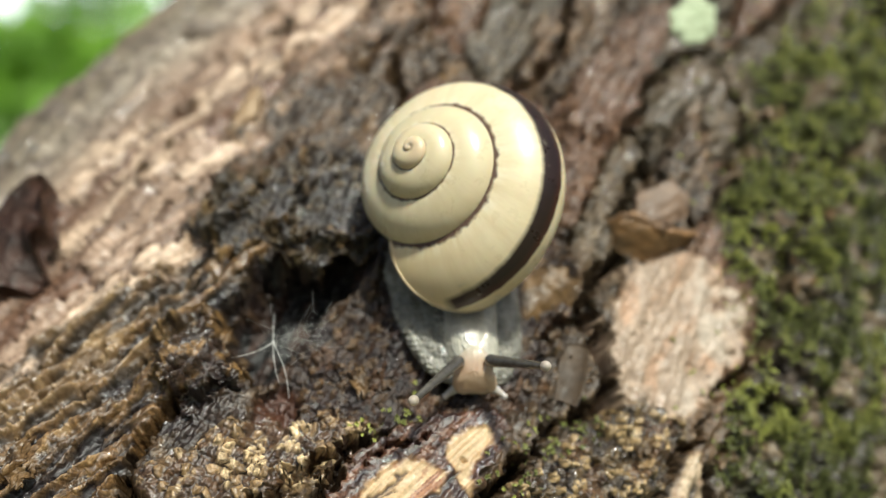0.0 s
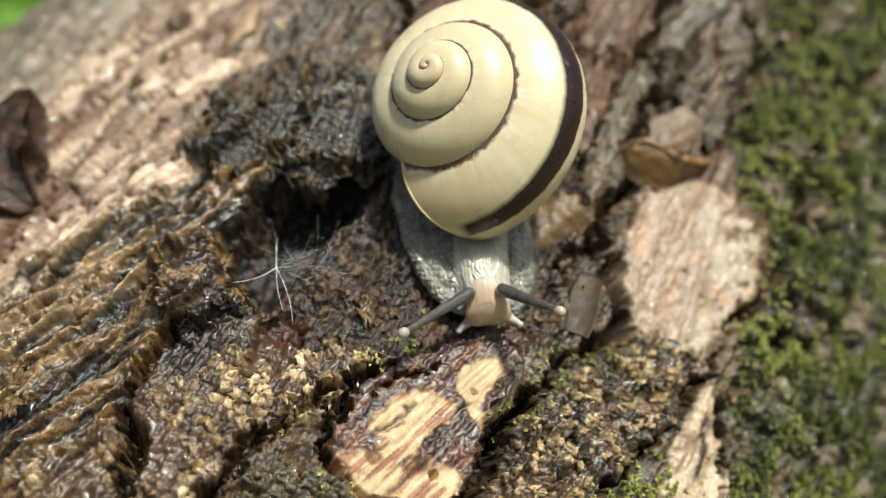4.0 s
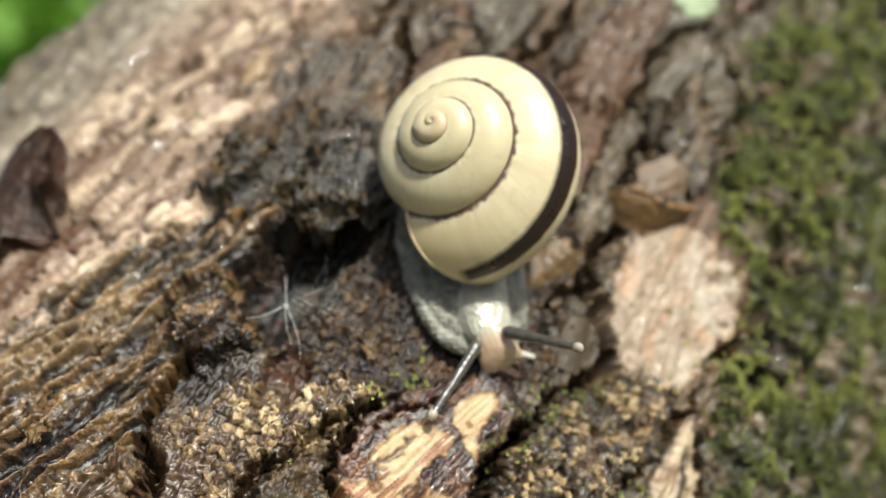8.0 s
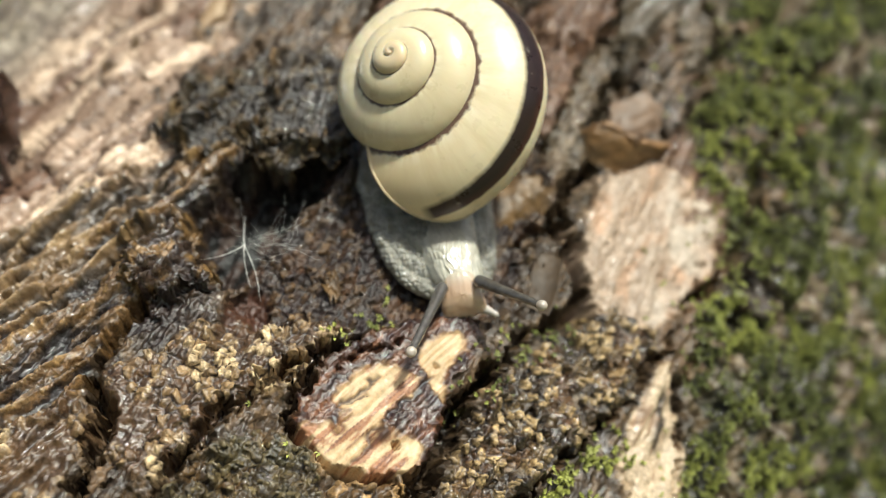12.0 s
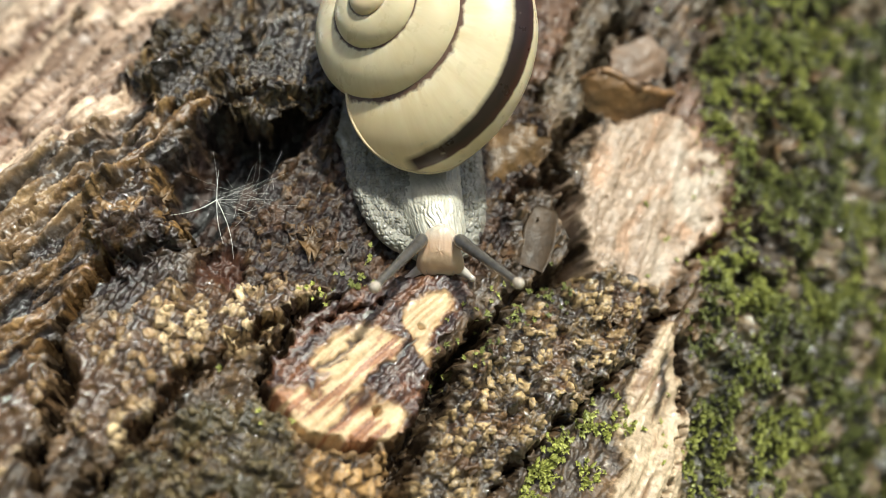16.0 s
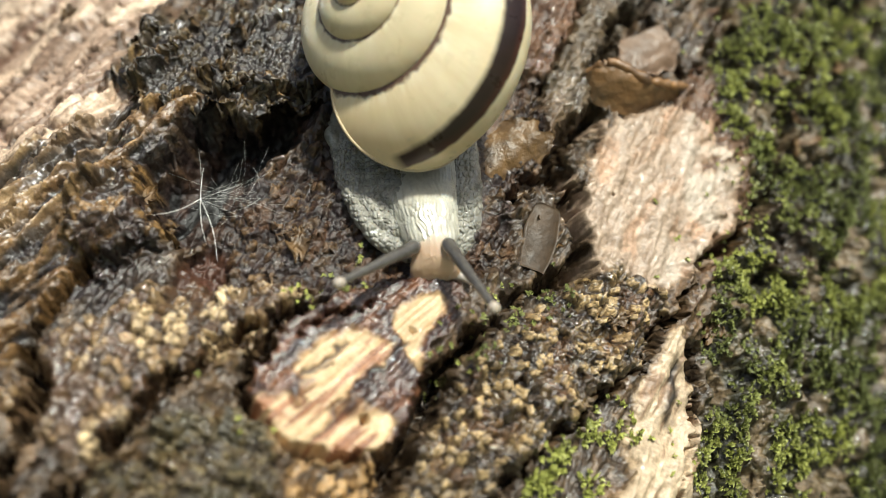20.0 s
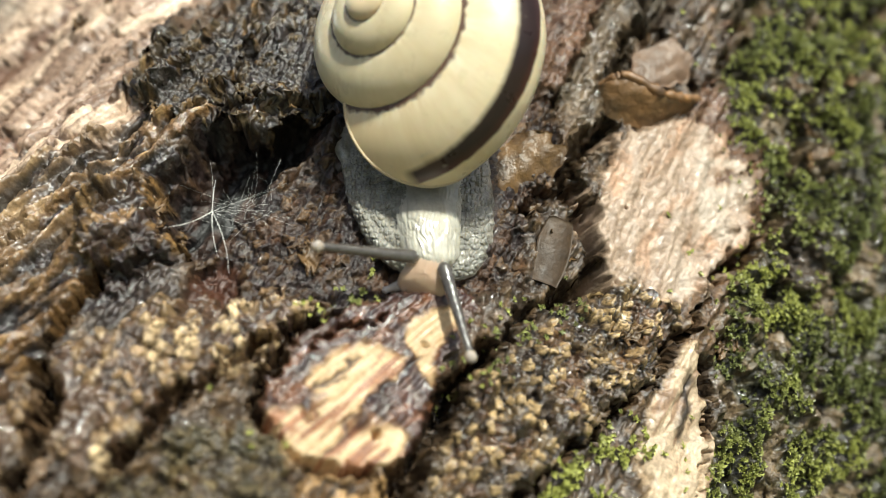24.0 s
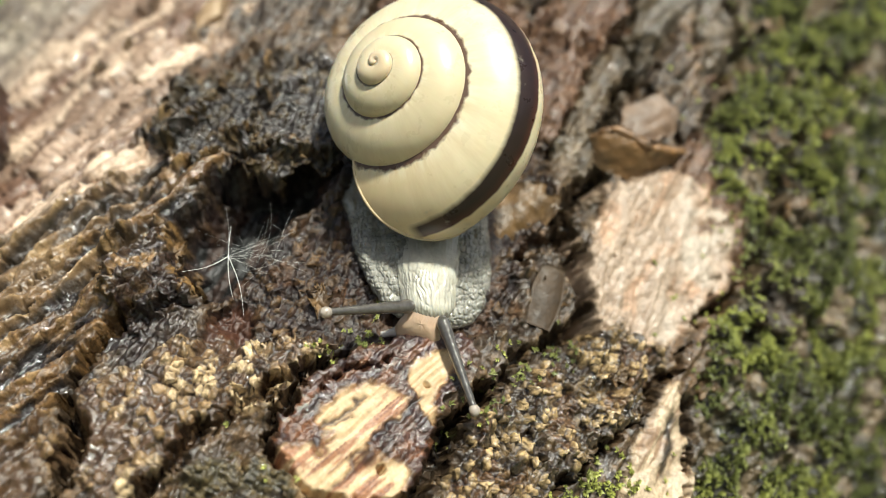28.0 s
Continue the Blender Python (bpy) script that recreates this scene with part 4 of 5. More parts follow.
def moss():
    """Short leafy shoots over the mossy side and in a few cracks."""
    rng = np.random.default_rng(11)
    s, q = rng.uniform(-60, 90, 210000), rng.uniform(-25, 88, 210000)
    side = step(inside(s, q, MOSSY), -2.5, 2.0)
    patchy = fbm(s / 6, q / 6, 4, 105)
    keep = side * step(-patchy, -0.32, 0.15)
    keep = np.maximum(keep, step(inside(s, q, [(-17, 29), (-19, 32), (-27, 30), (-32, 25), (-25, 24)]), -1, 1) * step(-fbm(s / 3, q / 3, 3, 4), -0.3, 0.2))
    keep = np.maximum(keep, 0.3 * np.exp(-((to_line(s, q, [(-11, 19), (-15, 17), (-19, 14.6), (-23, 14.5)]) / 1.6) ** 2)))
    keep = np.maximum(keep, 0.15 * np.exp(-((to_line(s, q, [(-18, 2), (-22, 3), (-24, 1)]) / 1.6) ** 2)))
    keep = np.maximum(keep, 0.04 * np.exp(-((to_line(s, q, [(-33, -1), (-36, 0), (-36.5, 4)]) / 1.3) ** 2)))
    keep = np.maximum(keep, 0.02 * step(q + 0.4 * s, 22, 34))
    clump = step(fbm(s / 2.6, q / 2.2, 3, 108), -0.4, 0.2)
    ok = rng.random(len(s)) < keep * (0.2 + 0.8 * clump)
    s, q = s[ok], q[ok]
    keep = keep[ok]
    h = ground_height(s, q)
    n = len(s)
    tall = rng.uniform(0.35, 0.75, n) * (0.6 + 0.5 * keep) * (1 + 0.5 * fbm(s / 3, q / 3, 2, 31))
    lean_s, lean_q = rng.normal(0, 0.3, n) + 0.1, rng.normal(0, 0.3, n)
    spin = rng.uniform(0, 2 * np.pi, n)
    verts = []
    leaves = 6
    for k in range(leaves):
        a = spin + k * 2.4 + rng.normal(0, 0.25, n)
        w = rng.uniform(0.07, 0.13, n)
        up = 0.45 + 0.5 * k / leaves
        reach = rng.uniform(0.2, 0.4, n) * (1.1 - 0.6 * k / leaves)
        base = np.stack([s, q, h - 0.1 + 0.2 * tall], -1)
        tip = np.stack([s + lean_s * up + np.cos(a) * reach, q + lean_q * up + np.sin(a) * reach, h + up * tall], -1)
        off = np.stack([-np.sin(a) * w, np.cos(a) * w, 0 * w], -1)
        mid = 0.45 * base + 0.55 * tip + np.stack([0 * w, 0 * w, 0.16 + 0.1 * tall], -1)
        verts.append(np.stack([base, mid + off, tip, mid - off], 1))
    v = np.stack(verts, 1).reshape(-1, 3)
    f = np.arange(len(v)).reshape(-1, 4)
    ob = arrays("moss", on_bark(v[:, 0], v[:, 1], v[:, 2]), f, MOSS)
    ob.matrix_world = TRUNK
    tagged(ob, "short bright green moss growing on the bark", "moss", kind="stuff")


moss()


def cobweb():
    web = tagged(new("cobweb"), "small torn white cobweb strung across a hollow", "cobweb")
    web.matrix_world = LOCAL
    hub = np.array([-19.4, 0.4, 9.6])
    rng = np.random.default_rng(3)
    ends = [(-23.2, -1.0, 11.6), (-19.6, 3.2, 7.4), (-18.6, -3.6, 11.0), (-17.6, -5.0, 11.3), (-15.0, 2.4, 6.6), (-14.4, 0.4, 7.8), (-16.0, -1.2, 9.0), (-20.4, 5.0, 6.0)]
    for k, e in enumerate(ends):
        t = np.linspace(0, 1, 14)[:, None]
        p = hub + t * (np.array(e) - hub) + np.sin(np.pi * t) * rng.normal(0, 0.1, 3)
        thick = 0.022 if k < 4 else 0.007
        v, f = tube(p, thick * (1.5 - 0.9 * t[:, 0]), 6)
        arrays("thread", v, f, SILK, web)
    for k in range(24):
        a, b = np.array([-17, 0.3, 8.6]) + rng.normal(0, 1, 3) * (2.4, 1.5, 0.8), np.array([-16, 1, 8.2]) + rng.normal(0, 1, 3) * (2.4, 1.8, 0.8)
        t = np.linspace(0, 1, 8)[:, None]
        v, f = tube(a + t * (b - a) + np.sin(np.pi * t) * rng.normal(0, 0.3, 3), np.full(8, 0.0045), 5)
        arrays("thread", v, f, SILK, web)


cobweb()


# ---------------------------------------------------------------- the snail
def shell(parent):
    """A right-handed coiled shell of about four and a half whorls."""
    big, grow, less, drop, tall, core = 15.224, 1.5234, 0.1788, 0.8782, 0.419, 0.4311
    th = np.linspace(-2 * np.pi * 4.42, -0.29, 640)
    ph = np.linspace(0, 2 * np.pi, 96, endpoint=False)
    t, p = np.meshgrid(th, ph, indexing="ij")
    # the mouth is cut obliquely: the lip runs back from the suture to the base
    over = np.clip(np.where(p > np.pi, p - 2 * np.pi, p), -0.8, 1.5) - 1.3
    mouth = -0.4226 + 0.6517 * over + 0.0818 * over**2
    mouth = mouth + (-0.29 - mouth) * step(np.abs(p - np.pi - 0.6), 1.5, 0.2)
    t = t + (mouth + 0.29) * np.clip((t + 3.2) / 2.91, 0, 1)
    growth = fbm(t * 11, p * 0.7 + 0.5 * t, 3, 3) + 0.5 * perlin(t * 34, p * 0.5, 6)
    r = big * np.maximum((1 + less) * grow ** (t / (2 * np.pi)) - less, 0.004) * (1 + 0.0025 * growth)
    r = r * (1 - 0.0325 * step(t, -1.3, 0.1))
    rad, z = r * (core + (1 - core) * np.cos(p)), r * (-0.014 * step(t, -1.6, 0.0) + tall * np.sin(p)) - drop * (np.sqrt(r * r + 2.714) - 0.15)
    rad[0], z[0] = 0, z[1].max() + 0.01
    v = 0.976 * np.stack([rad * np.cos(-t), rad * np.sin(-t), z], -1).reshape(-1, 3)
    wrapped = np.where(p > np.pi, p - 2 * np.pi, p)
    ob = arrays("shell", v, grid_faces(len(th), 96, True), SHELL, parent, "glossy cream-yellow spiral shell with one dark brown band", phi=wrapped.ravel(), turn=(t / (2 * np.pi)).ravel())
    rim = v.reshape(len(th), 96, 3)[-1]
    rim = np.concatenate([rim, rim[:2]])
    lv, lf = tube(rim, np.full(len(rim), 0.14), 8)
    arrays("lip", lv, lf, LIP, ob, "thin pale brown lip")
    return ob


def skin_lumps(x, y, size, height, seed):
    f1, f2, who = cells(x / size, y / size, seed)
    return height * step(f2 - f1, 0.0, 0.36) * (0.35 + 0.75 * np.clip(1 - (f1 / 0.7) ** 2, 0, 1)) * (0.6 + 0.6 * who)


def foot(parent):
    """The broad grey foot that lies on the bark, with its warty skin."""
    rim = [(1.0, -5.0), (-1.5, -4.6), (-3.8, -3.5), (-5.2, -2.1), (-6.3, -0.4), (-7.3, 1.5), (-8.0, 3.2), (-8.3, 4.6), (-8.5, 5.8), (-9.5, 7.6), (-9.4, 9.6), (-8.2, 12), (-6, 15.5), (0, 15.5), (3.4, 12), (4.6, 8), (5.1, 4.6), (5.35, 2.0), (5.4, -0.4), (5.1, -2.2), (4.4, -3.6), (3.1, -4.7)]
    rim = np.array(rim + rim[:1])
    along = np.concatenate([[0], np.cumsum(np.linalg.norm(np.diff(rim, axis=0), axis=1))])
    w = np.linspace(0, along[-1], 640, endpoint=False)
    edge = np.stack([np.interp(w, along, rim[:, k]) for k in (0, 1)], -1)
    for _ in range(60):
        edge = 0.5 * edge + 0.25 * (np.roll(edge, 1, 0) + np.roll(edge, -1, 0))
    mid = np.array([-1.6, 4.0])
    edge = edge + 0.12 * fbm(edge[:, :1] / 0.8, edge[:, 1:] / 0.8, 2, 19) * (edge - mid) / np.linalg.norm(edge - mid, axis=1, keepdims=True)
    a = 1 - 0.98 * np.linspace(0, 1, 150) ** 1.25
    uv = mid + a[:, None, None] * (edge - mid)[None]
    u, v = uv[..., 0], uv[..., 1]
    out = 1 - a[:, None]
    rise = 0.1 + 2.5 * (1 - a[:, None] ** 2.4) + 0.42 * np.sin(np.clip(out * 14, 0, np.pi)) - 0.5 * np.exp(-(((out - 0.46) / 0.09) ** 2))
    ju, jv = u + 0.16 * fbm(u / 0.9, v / 0.9, 2, 15), v + 0.16 * fbm(u / 0.9, v / 0.9, 2, 16)
    tail = step(v - 0.5 * (u + 8), 5.2, 6.6)
    wart = skin_lumps(ju, jv * 0.8, 0.46, 0.21, 5) + skin_lumps(u, v, 0.26, 0.06, 7)
    h = 0.2 + rise * (1 - 0.4 * step(v, 1.0, 5.0)) + (1 - 0.75 * tail) * wart * step(out, 0.0, 0.03) + 0.12 * fbm(u / 2, v / 2, 2, 3)
    h[0] -= 0.9
    w_ = bark_w(u, v) + h
    return arrays("foot", np.stack([u, v, w_], -1).reshape(-1, 3), grid_faces(150, 640, True), SKIN, parent, "warty translucent grey foot")


def neck(parent):
    """The raised pale back between shell and head, with long wrinkles."""
    t = np.linspace(0, 1, 220)
    a = np.linspace(-0.62 * np.pi, 0.62 * np.pi, 130)
    tt, aa = np.meshgrid(t, a, indexing="ij")
    end = np.sqrt(np.clip(1 - ((tt - 0.84) / 0.16).clip(0, 1) ** 2, 0.0009, 1))
    cu = -1.5 + 2.15 * tt
    cv = 8.5 - 11.8 * tt
    half = (3.9 - 1.75 * tt) * end
    high = (3.2 - 1.15 * tt) * end
    wave = aa * half + 0.3 * fbm(tt * 5, aa * 1.2, 2, 3)
    lump = skin_lumps(wave, cv / 5.5 + 0.3 * perlin(aa * 2, tt * 6, 4), 0.32, 0.09, 9) * end
    lump = lump + 0.08 * ridged(wave / 0.9, cv / 9, 2, 12) * end
    u = cu + (half + lump) * np.sin(aa)
    w_ = bark_w(cu, cv) + 1.7 - 1.9 * (1 - step(tt, 0.3, 0.62)) - 0.5 * (1 - end) + (high + lump) * np.cos(aa)
    v = np.stack([u, cv + 0 * aa, w_], -1)
    return arrays("neck", v.reshape(-1, 3), grid_faces(220, 130), NECK, parent, "cream-white wrinkled neck")


def blob(rx, ry, rz, warp=0.0, seed=1, rows=36, around=48):
    a, b = np.meshgrid(np.linspace(0, np.pi, rows), np.linspace(0, 2 * np.pi, around, endpoint=False), indexing="ij")
    k = 1 + warp * fbm(np.cos(b) * np.sin(a) * 3 + 5, np.cos(a) * 3 + np.sin(b), 3, seed)
    return np.stack([rx * np.sin(a) * np.cos(b) * k, ry * np.sin(a) * np.sin(b) * k, rz * np.cos(a) * k], -1).reshape(-1, 3), grid_faces(rows, around, True)


def head(parent):
    """A soft flat muzzle that widens to a shallow notched front, with a short feeler at each corner."""
    v, f = blob(1.85, 2.5, 0.95, 0.04, 3, 48, 64)
    front = np.clip(-v[:, 1] / 2.5, 0, 1)
    v[:, 0] *= 1 + 0.7 * front
    v[:, 2] = v[:, 2] * (1 - 0.4 * front) - 0.7 * front**2
    v[:, 1] += 0.25 * front * np.exp(-((v[:, 0] / 1.3) ** 2))
    v[:, 1] -= 1.1
    v[:, 2] += 0.35
    ob = arrays("head", v, f, FACE, parent, "soft orange-pink head")
    for side in (-1, 1):
        t = np.linspace(0, 1, 24)
        p = np.stack([side * (1.1 + 2.1 * t), -2.5 - 1.3 * t**1.4, -0.35 - 0.6 * t + 0.5 * t * t], -1)
        fat = 0.72 - 0.62 * t**0.7 + 0.09 * np.exp(-(((t - 0.93) / 0.07) ** 2)) + 0.12
        v, f = tube(p, fat * np.sqrt(np.clip((1 - t) / 0.06, 0.02, 1)), 14)
        arrays("feeler", v, f, PALE, ob, "short pale feeler")
    return ob


def eye_stalk(parent):
    """Points along its own z, 9.3 mm long, with a round tip and a dark eye."""
    t = np.linspace(0, 1, 60)
    a = np.linspace(0, 2 * np.pi, 20, endpoint=False)
    tt, aa = np.meshgrid(t, a, indexing="ij")
    r = 0.72 - 0.4 * tt**0.6 + skin_lumps(aa * 1.4, tt * 14, 0.5, 0.05, 3)
    r = r * np.sqrt(np.clip(tt / 0.08, 0.002, 1))
    v = np.stack([r * np.cos(aa), r * np.sin(aa), -0.5 + 9.3 * tt], -1).reshape(-1, 3)
    ob = arrays("eye_stalk", v, grid_faces(60, 20, True), STALK, parent, "long dark grey eye stalk")
    v, f = blob(0.53, 0.53, 0.58, 0.03, 4, 16, 20)
    tip = arrays("stalk_tip", v + [0, 0, 8.95], f, TIP, ob, "rounded pale tip")
    v, f = blob(0.17, 0.17, 0.17, 0, 1, 10, 14)
    arrays("eye", v + [0.12, 0.05, 9.3], f, EYE, ob, "tiny black eye")
    return ob


snail = tagged(new("snail"), "grove snail with a cream, brown-banded shell crawling down bark", "snail")
snail.matrix_world = LOCAL
shell_part, foot_part, neck_part, head_part = shell(snail), foot(snail), neck(snail), head(snail)
stalk_one, stalk_two = eye_stalk(snail), eye_stalk(snail)


# ---------------------------------------------------------------- surroundings
def ground():
    n = 60
    x = np.sign(np.linspace(-1, 1, n)) * np.abs(np.linspace(-1, 1, n)) ** 4 * 900000
    xx, yy = np.meshgrid(x, x, indexing="ij")
    zz = -520 + 12 * fbm(xx / 700, yy / 700, 3, 5)
    tagged(arrays("ground", np.stack([xx, yy, zz], -1).reshape(-1, 3), grid_faces(n, n), GRASS), "green grassy ground", kind="structure")


def shrub(x, y, height, wide, seed):
    rng = np.random.default_rng(seed)
    top = tagged(new("shrub"), "leafy green shrub standing in the grass", "shrub", group="shrubs round the trunk")
    top.matrix_world = pose(x, y, -0.52)
    for k in range(4):
        t = np.linspace(0, 1, 8)[:, None]
        e = np.array([rng.normal(0, wide * 250), rng.normal(0, wide * 250), height * 800])
        v, f = tube(t * e + np.sin(t * 3) * rng.normal(0, 40, 3), 18 - 14 * t[:, 0], 7)
        arrays("stem", v, f, OLD_BARK, top)
    n = 4200
    c = rng.normal(0, 1, (n, 3))
    c = c / np.linalg.norm(c, axis=1, keepdims=True) * (rng.random((n, 1)) ** 0.5)
    c = c * (wide * 500, wide * 500, height * 480) + (0, 0, height * 520)
    d1, d2 = rng.normal(0, 1, (n, 3)), rng.normal(0, 1, (n, 3))
    d1 /= np.linalg.norm(d1, axis=1, keepdims=True)
    d2 = np.cross(d1, d2)
    d2 /= np.linalg.norm(d2, axis=1, keepdims=True)
    size = rng.uniform(50, 105, (n, 1))
    v = np.stack([c - d1 * size, c + d2 * size * 0.4, c + d1 * size, c - d2 * size * 0.4], 1).reshape(-1, 3)
    arrays("crown", v, np.arange(4 * n).reshape(-1, 4), LEAF, top)


def backdrop():
    """Bright haze low over the horizon, far behind the shrubs."""
    m = bpy.data.materials.new("haze")
    m.use_nodes = True
    b = m.node_tree.nodes["Principled BSDF"]
    b.inputs["Base Color"].default_value = (0.8, 0.82, 0.85, 1)
    b.inputs["Emission Color"].default_value = (1.0, 1.0, 1.0, 1)
    b.inputs["Emission Strength"].default_value = 1.6
    a = np.linspace(radians(60), radians(150), 24)
    lo = np.stack([90000 * np.cos(a), 90000 * np.sin(a), 0 * a - 500], -1)
    hi = lo + (0, 0, 22000)
    v = np.concatenate([lo, hi])
    k = np.arange(23)
    tagged(arrays("backdrop", v, np.stack([k, k + 1, k + 25, k + 24], -1), m), "bright white sky over the horizon", kind="structure")


backdrop()
ground()
shrub(-1.5, 5.2, 1.24, 2.2, 1)
shrub(-3.2, 6.4, 1.12, 2.6, 2)
shrub(-0.6, 7.5, 1.9, 2.4, 3)
shrub(3.6, 6.0, 1.6, 2.4, 4)
shrub(5.5, 3.2, 1.5, 2.2, 5)
shrub(-5.5, 2.5, 1.6, 2.4, 6)


# ---------------------------------------------------------------- what moves
def motions():
    walk(shell_part, [
        (0.0, mm(-5.93, 19.57, 14.07, 30.3, 12.6, -146.4)),
        (1.0, mm(-5.81, 19.59, 14.06, 30.3, 12.6, -146.4)),
        (2.0, mm(-5.73, 19.53, 14.09, 30.3, 12.6, -146.4)),
        (3.0, mm(-5.66, 19.65, 14.03, 30.3, 12.6, -146.4)),
        (5.5, mm(-5.59, 19.57, 14.07, 30.3, 12.6, -146.4)),
        (6.5, mm(-5.57, 19.50, 14.11, 30.3, 12.6, -146.4)),
        (7.5, mm(-5.54, 19.41, 14.16, 30.3, 12.6, -146.4)),
        (8.5, mm(-5.57, 19.30, 14.22, 30.3, 12.6, -146.4)),
        (9.5, mm(-5.56, 19.16, 14.30, 30.3, 12.6, -146.4)),
        (10.5, mm(-5.56, 19.14, 14.31, 30.3, 12.6, -146.4)),
        (11.5, mm(-5.55, 19.17, 14.29, 30.3, 12.6, -146.4)),
        (12.5, mm(-5.63, 19.23, 14.26, 30.3, 12.6, -146.4)),
        (15.0, mm(-5.71, 19.21, 14.27, 30.3, 12.6, -146.4)),
        (16.0, mm(-5.69, 19.19, 14.28, 30.3, 12.6, -146.4)),
        (17.0, mm(-5.87, 19.07, 14.35, 30.3, 12.6, -146.4)),
        (18.0, mm(-5.90, 19.17, 14.29, 30.3, 12.6, -146.4)),
        (19.0, mm(-5.92, 19.17, 14.29, 30.3, 12.6, -146.4)),
        (20.0, mm(-5.95, 19.07, 14.35, 30.3, 12.6, -146.4)),
        (21.0, mm(-5.94, 19.04, 14.36, 30.3, 12.6, -146.4)),
        (22.0, mm(-5.94, 19.01, 14.38, 30.3, 12.6, -146.4)),
        (24.5, mm(-5.95, 18.78, 14.51, 30.3, 12.6, -146.4)),
        (25.5, mm(-6.02, 18.74, 14.53, 30.3, 12.6, -146.4)),
        (26.5, mm(-5.94, 18.60, 14.60, 30.3, 12.6, -146.4)),
        (27.5, mm(-5.99, 18.53, 14.64, 30.3, 12.6, -146.4)),
        (28.0, mm(-5.96, 18.48, 14.67, 30.3, 12.6, -146.4)),
    ])
    walk(foot_part, [(0.0, mm(0, 0.2, -0.1)), (7.0, mm(0.2, -0.1, 0.05)), (14.0, mm(0.1, -0.6, 0.3)), (21.0, mm(-0.2, -0.9, 0.5)), (28.0, mm(-0.3, -1.5, 0.8))])
    walk(neck_part, [
        (0.0, mm(0.01, 0.19, -0.10, 0, 0, 0.0)),
        (1.0, mm(-0.04, 0.21, -0.11, 0, 0, -0.3)),
        (2.0, mm(-0.09, 0.22, -0.12, 0, 0, -0.6)),
        (3.0, mm(-0.13, 0.24, -0.13, 0, 0, -0.9)),
        (3.5, mm(-0.07, 0.17, -0.09, 0, 0, -0.5)),
        (5.5, mm(0.15, -0.13, 0.07, 0, 0, 1.0)),
        (6.0, mm(0.20, -0.20, 0.11, 0, 0, 1.3)),
        (6.5, mm(0.33, -0.30, 0.16, 0, 0, 2.2)),
        (7.0, mm(0.44, -0.40, 0.22, 0, 0, 3.0)),
        (7.5, mm(0.56, -0.50, 0.28, 0, 0, 3.8)),
        (8.0, mm(0.69, -0.59, 0.33, 0, 0, 4.6)),
        (9.0, mm(0.78, -0.82, 0.46, 0, 0, 5.3)),
        (10.0, mm(0.88, -1.05, 0.59, 0, 0, 6.0)),
        (11.0, mm(0.98, -1.28, 0.72, 0, 0, 6.6)),
        (11.5, mm(0.92, -1.24, 0.70, 0, 0, 6.2)),
        (12.0, mm(0.85, -1.20, 0.67, 0, 0, 5.8)),
        (12.5, mm(0.81, -1.20, 0.67, 0, 0, 5.5)),
        (14.5, mm(0.63, -1.22, 0.68, 0, 0, 4.2)),
        (15.0, mm(0.56, -1.23, 0.68, 0, 0, 3.8)),
        (16.0, mm(0.42, -1.24, 0.68, 0, 0, 2.8)),
        (17.0, mm(0.29, -1.25, 0.69, 0, 0, 1.9)),
        (18.0, mm(0.30, -1.40, 0.77, 0, 0, 2.0)),
        (19.0, mm(0.30, -1.54, 0.85, 0, 0, 2.0)),
        (20.0, mm(0.30, -1.68, 0.93, 0, 0, 2.0)),
        (20.5, mm(0.11, -1.79, 0.98, 0, 0, 0.7)),
        (21.0, mm(-0.07, -1.88, 1.03, 0, 0, -0.5)),
        (22.0, mm(-0.46, -2.05, 1.14, 0, 0, -3.1)),
        (22.5, mm(-0.51, -2.01, 1.12, 0, 0, -3.4)),
        (24.5, mm(-0.70, -1.84, 1.04, 0, 0, -4.7)),
        (25.0, mm(-0.74, -1.80, 1.02, 0, 0, -5.0)),
        (25.5, mm(-0.78, -1.88, 1.07, 0, 0, -5.3)),
        (26.0, mm(-0.82, -1.97, 1.12, 0, 0, -5.5)),
        (26.5, mm(-0.85, -2.06, 1.17, 0, 0, -5.8)),
        (27.0, mm(-0.89, -2.15, 1.22, 0, 0, -6.0)),
        (27.5, mm(-0.92, -2.24, 1.27, 0, 0, -6.3)),
        (28.0, mm(-0.96, -2.33, 1.32, 0, 0, -6.5)),
    ])
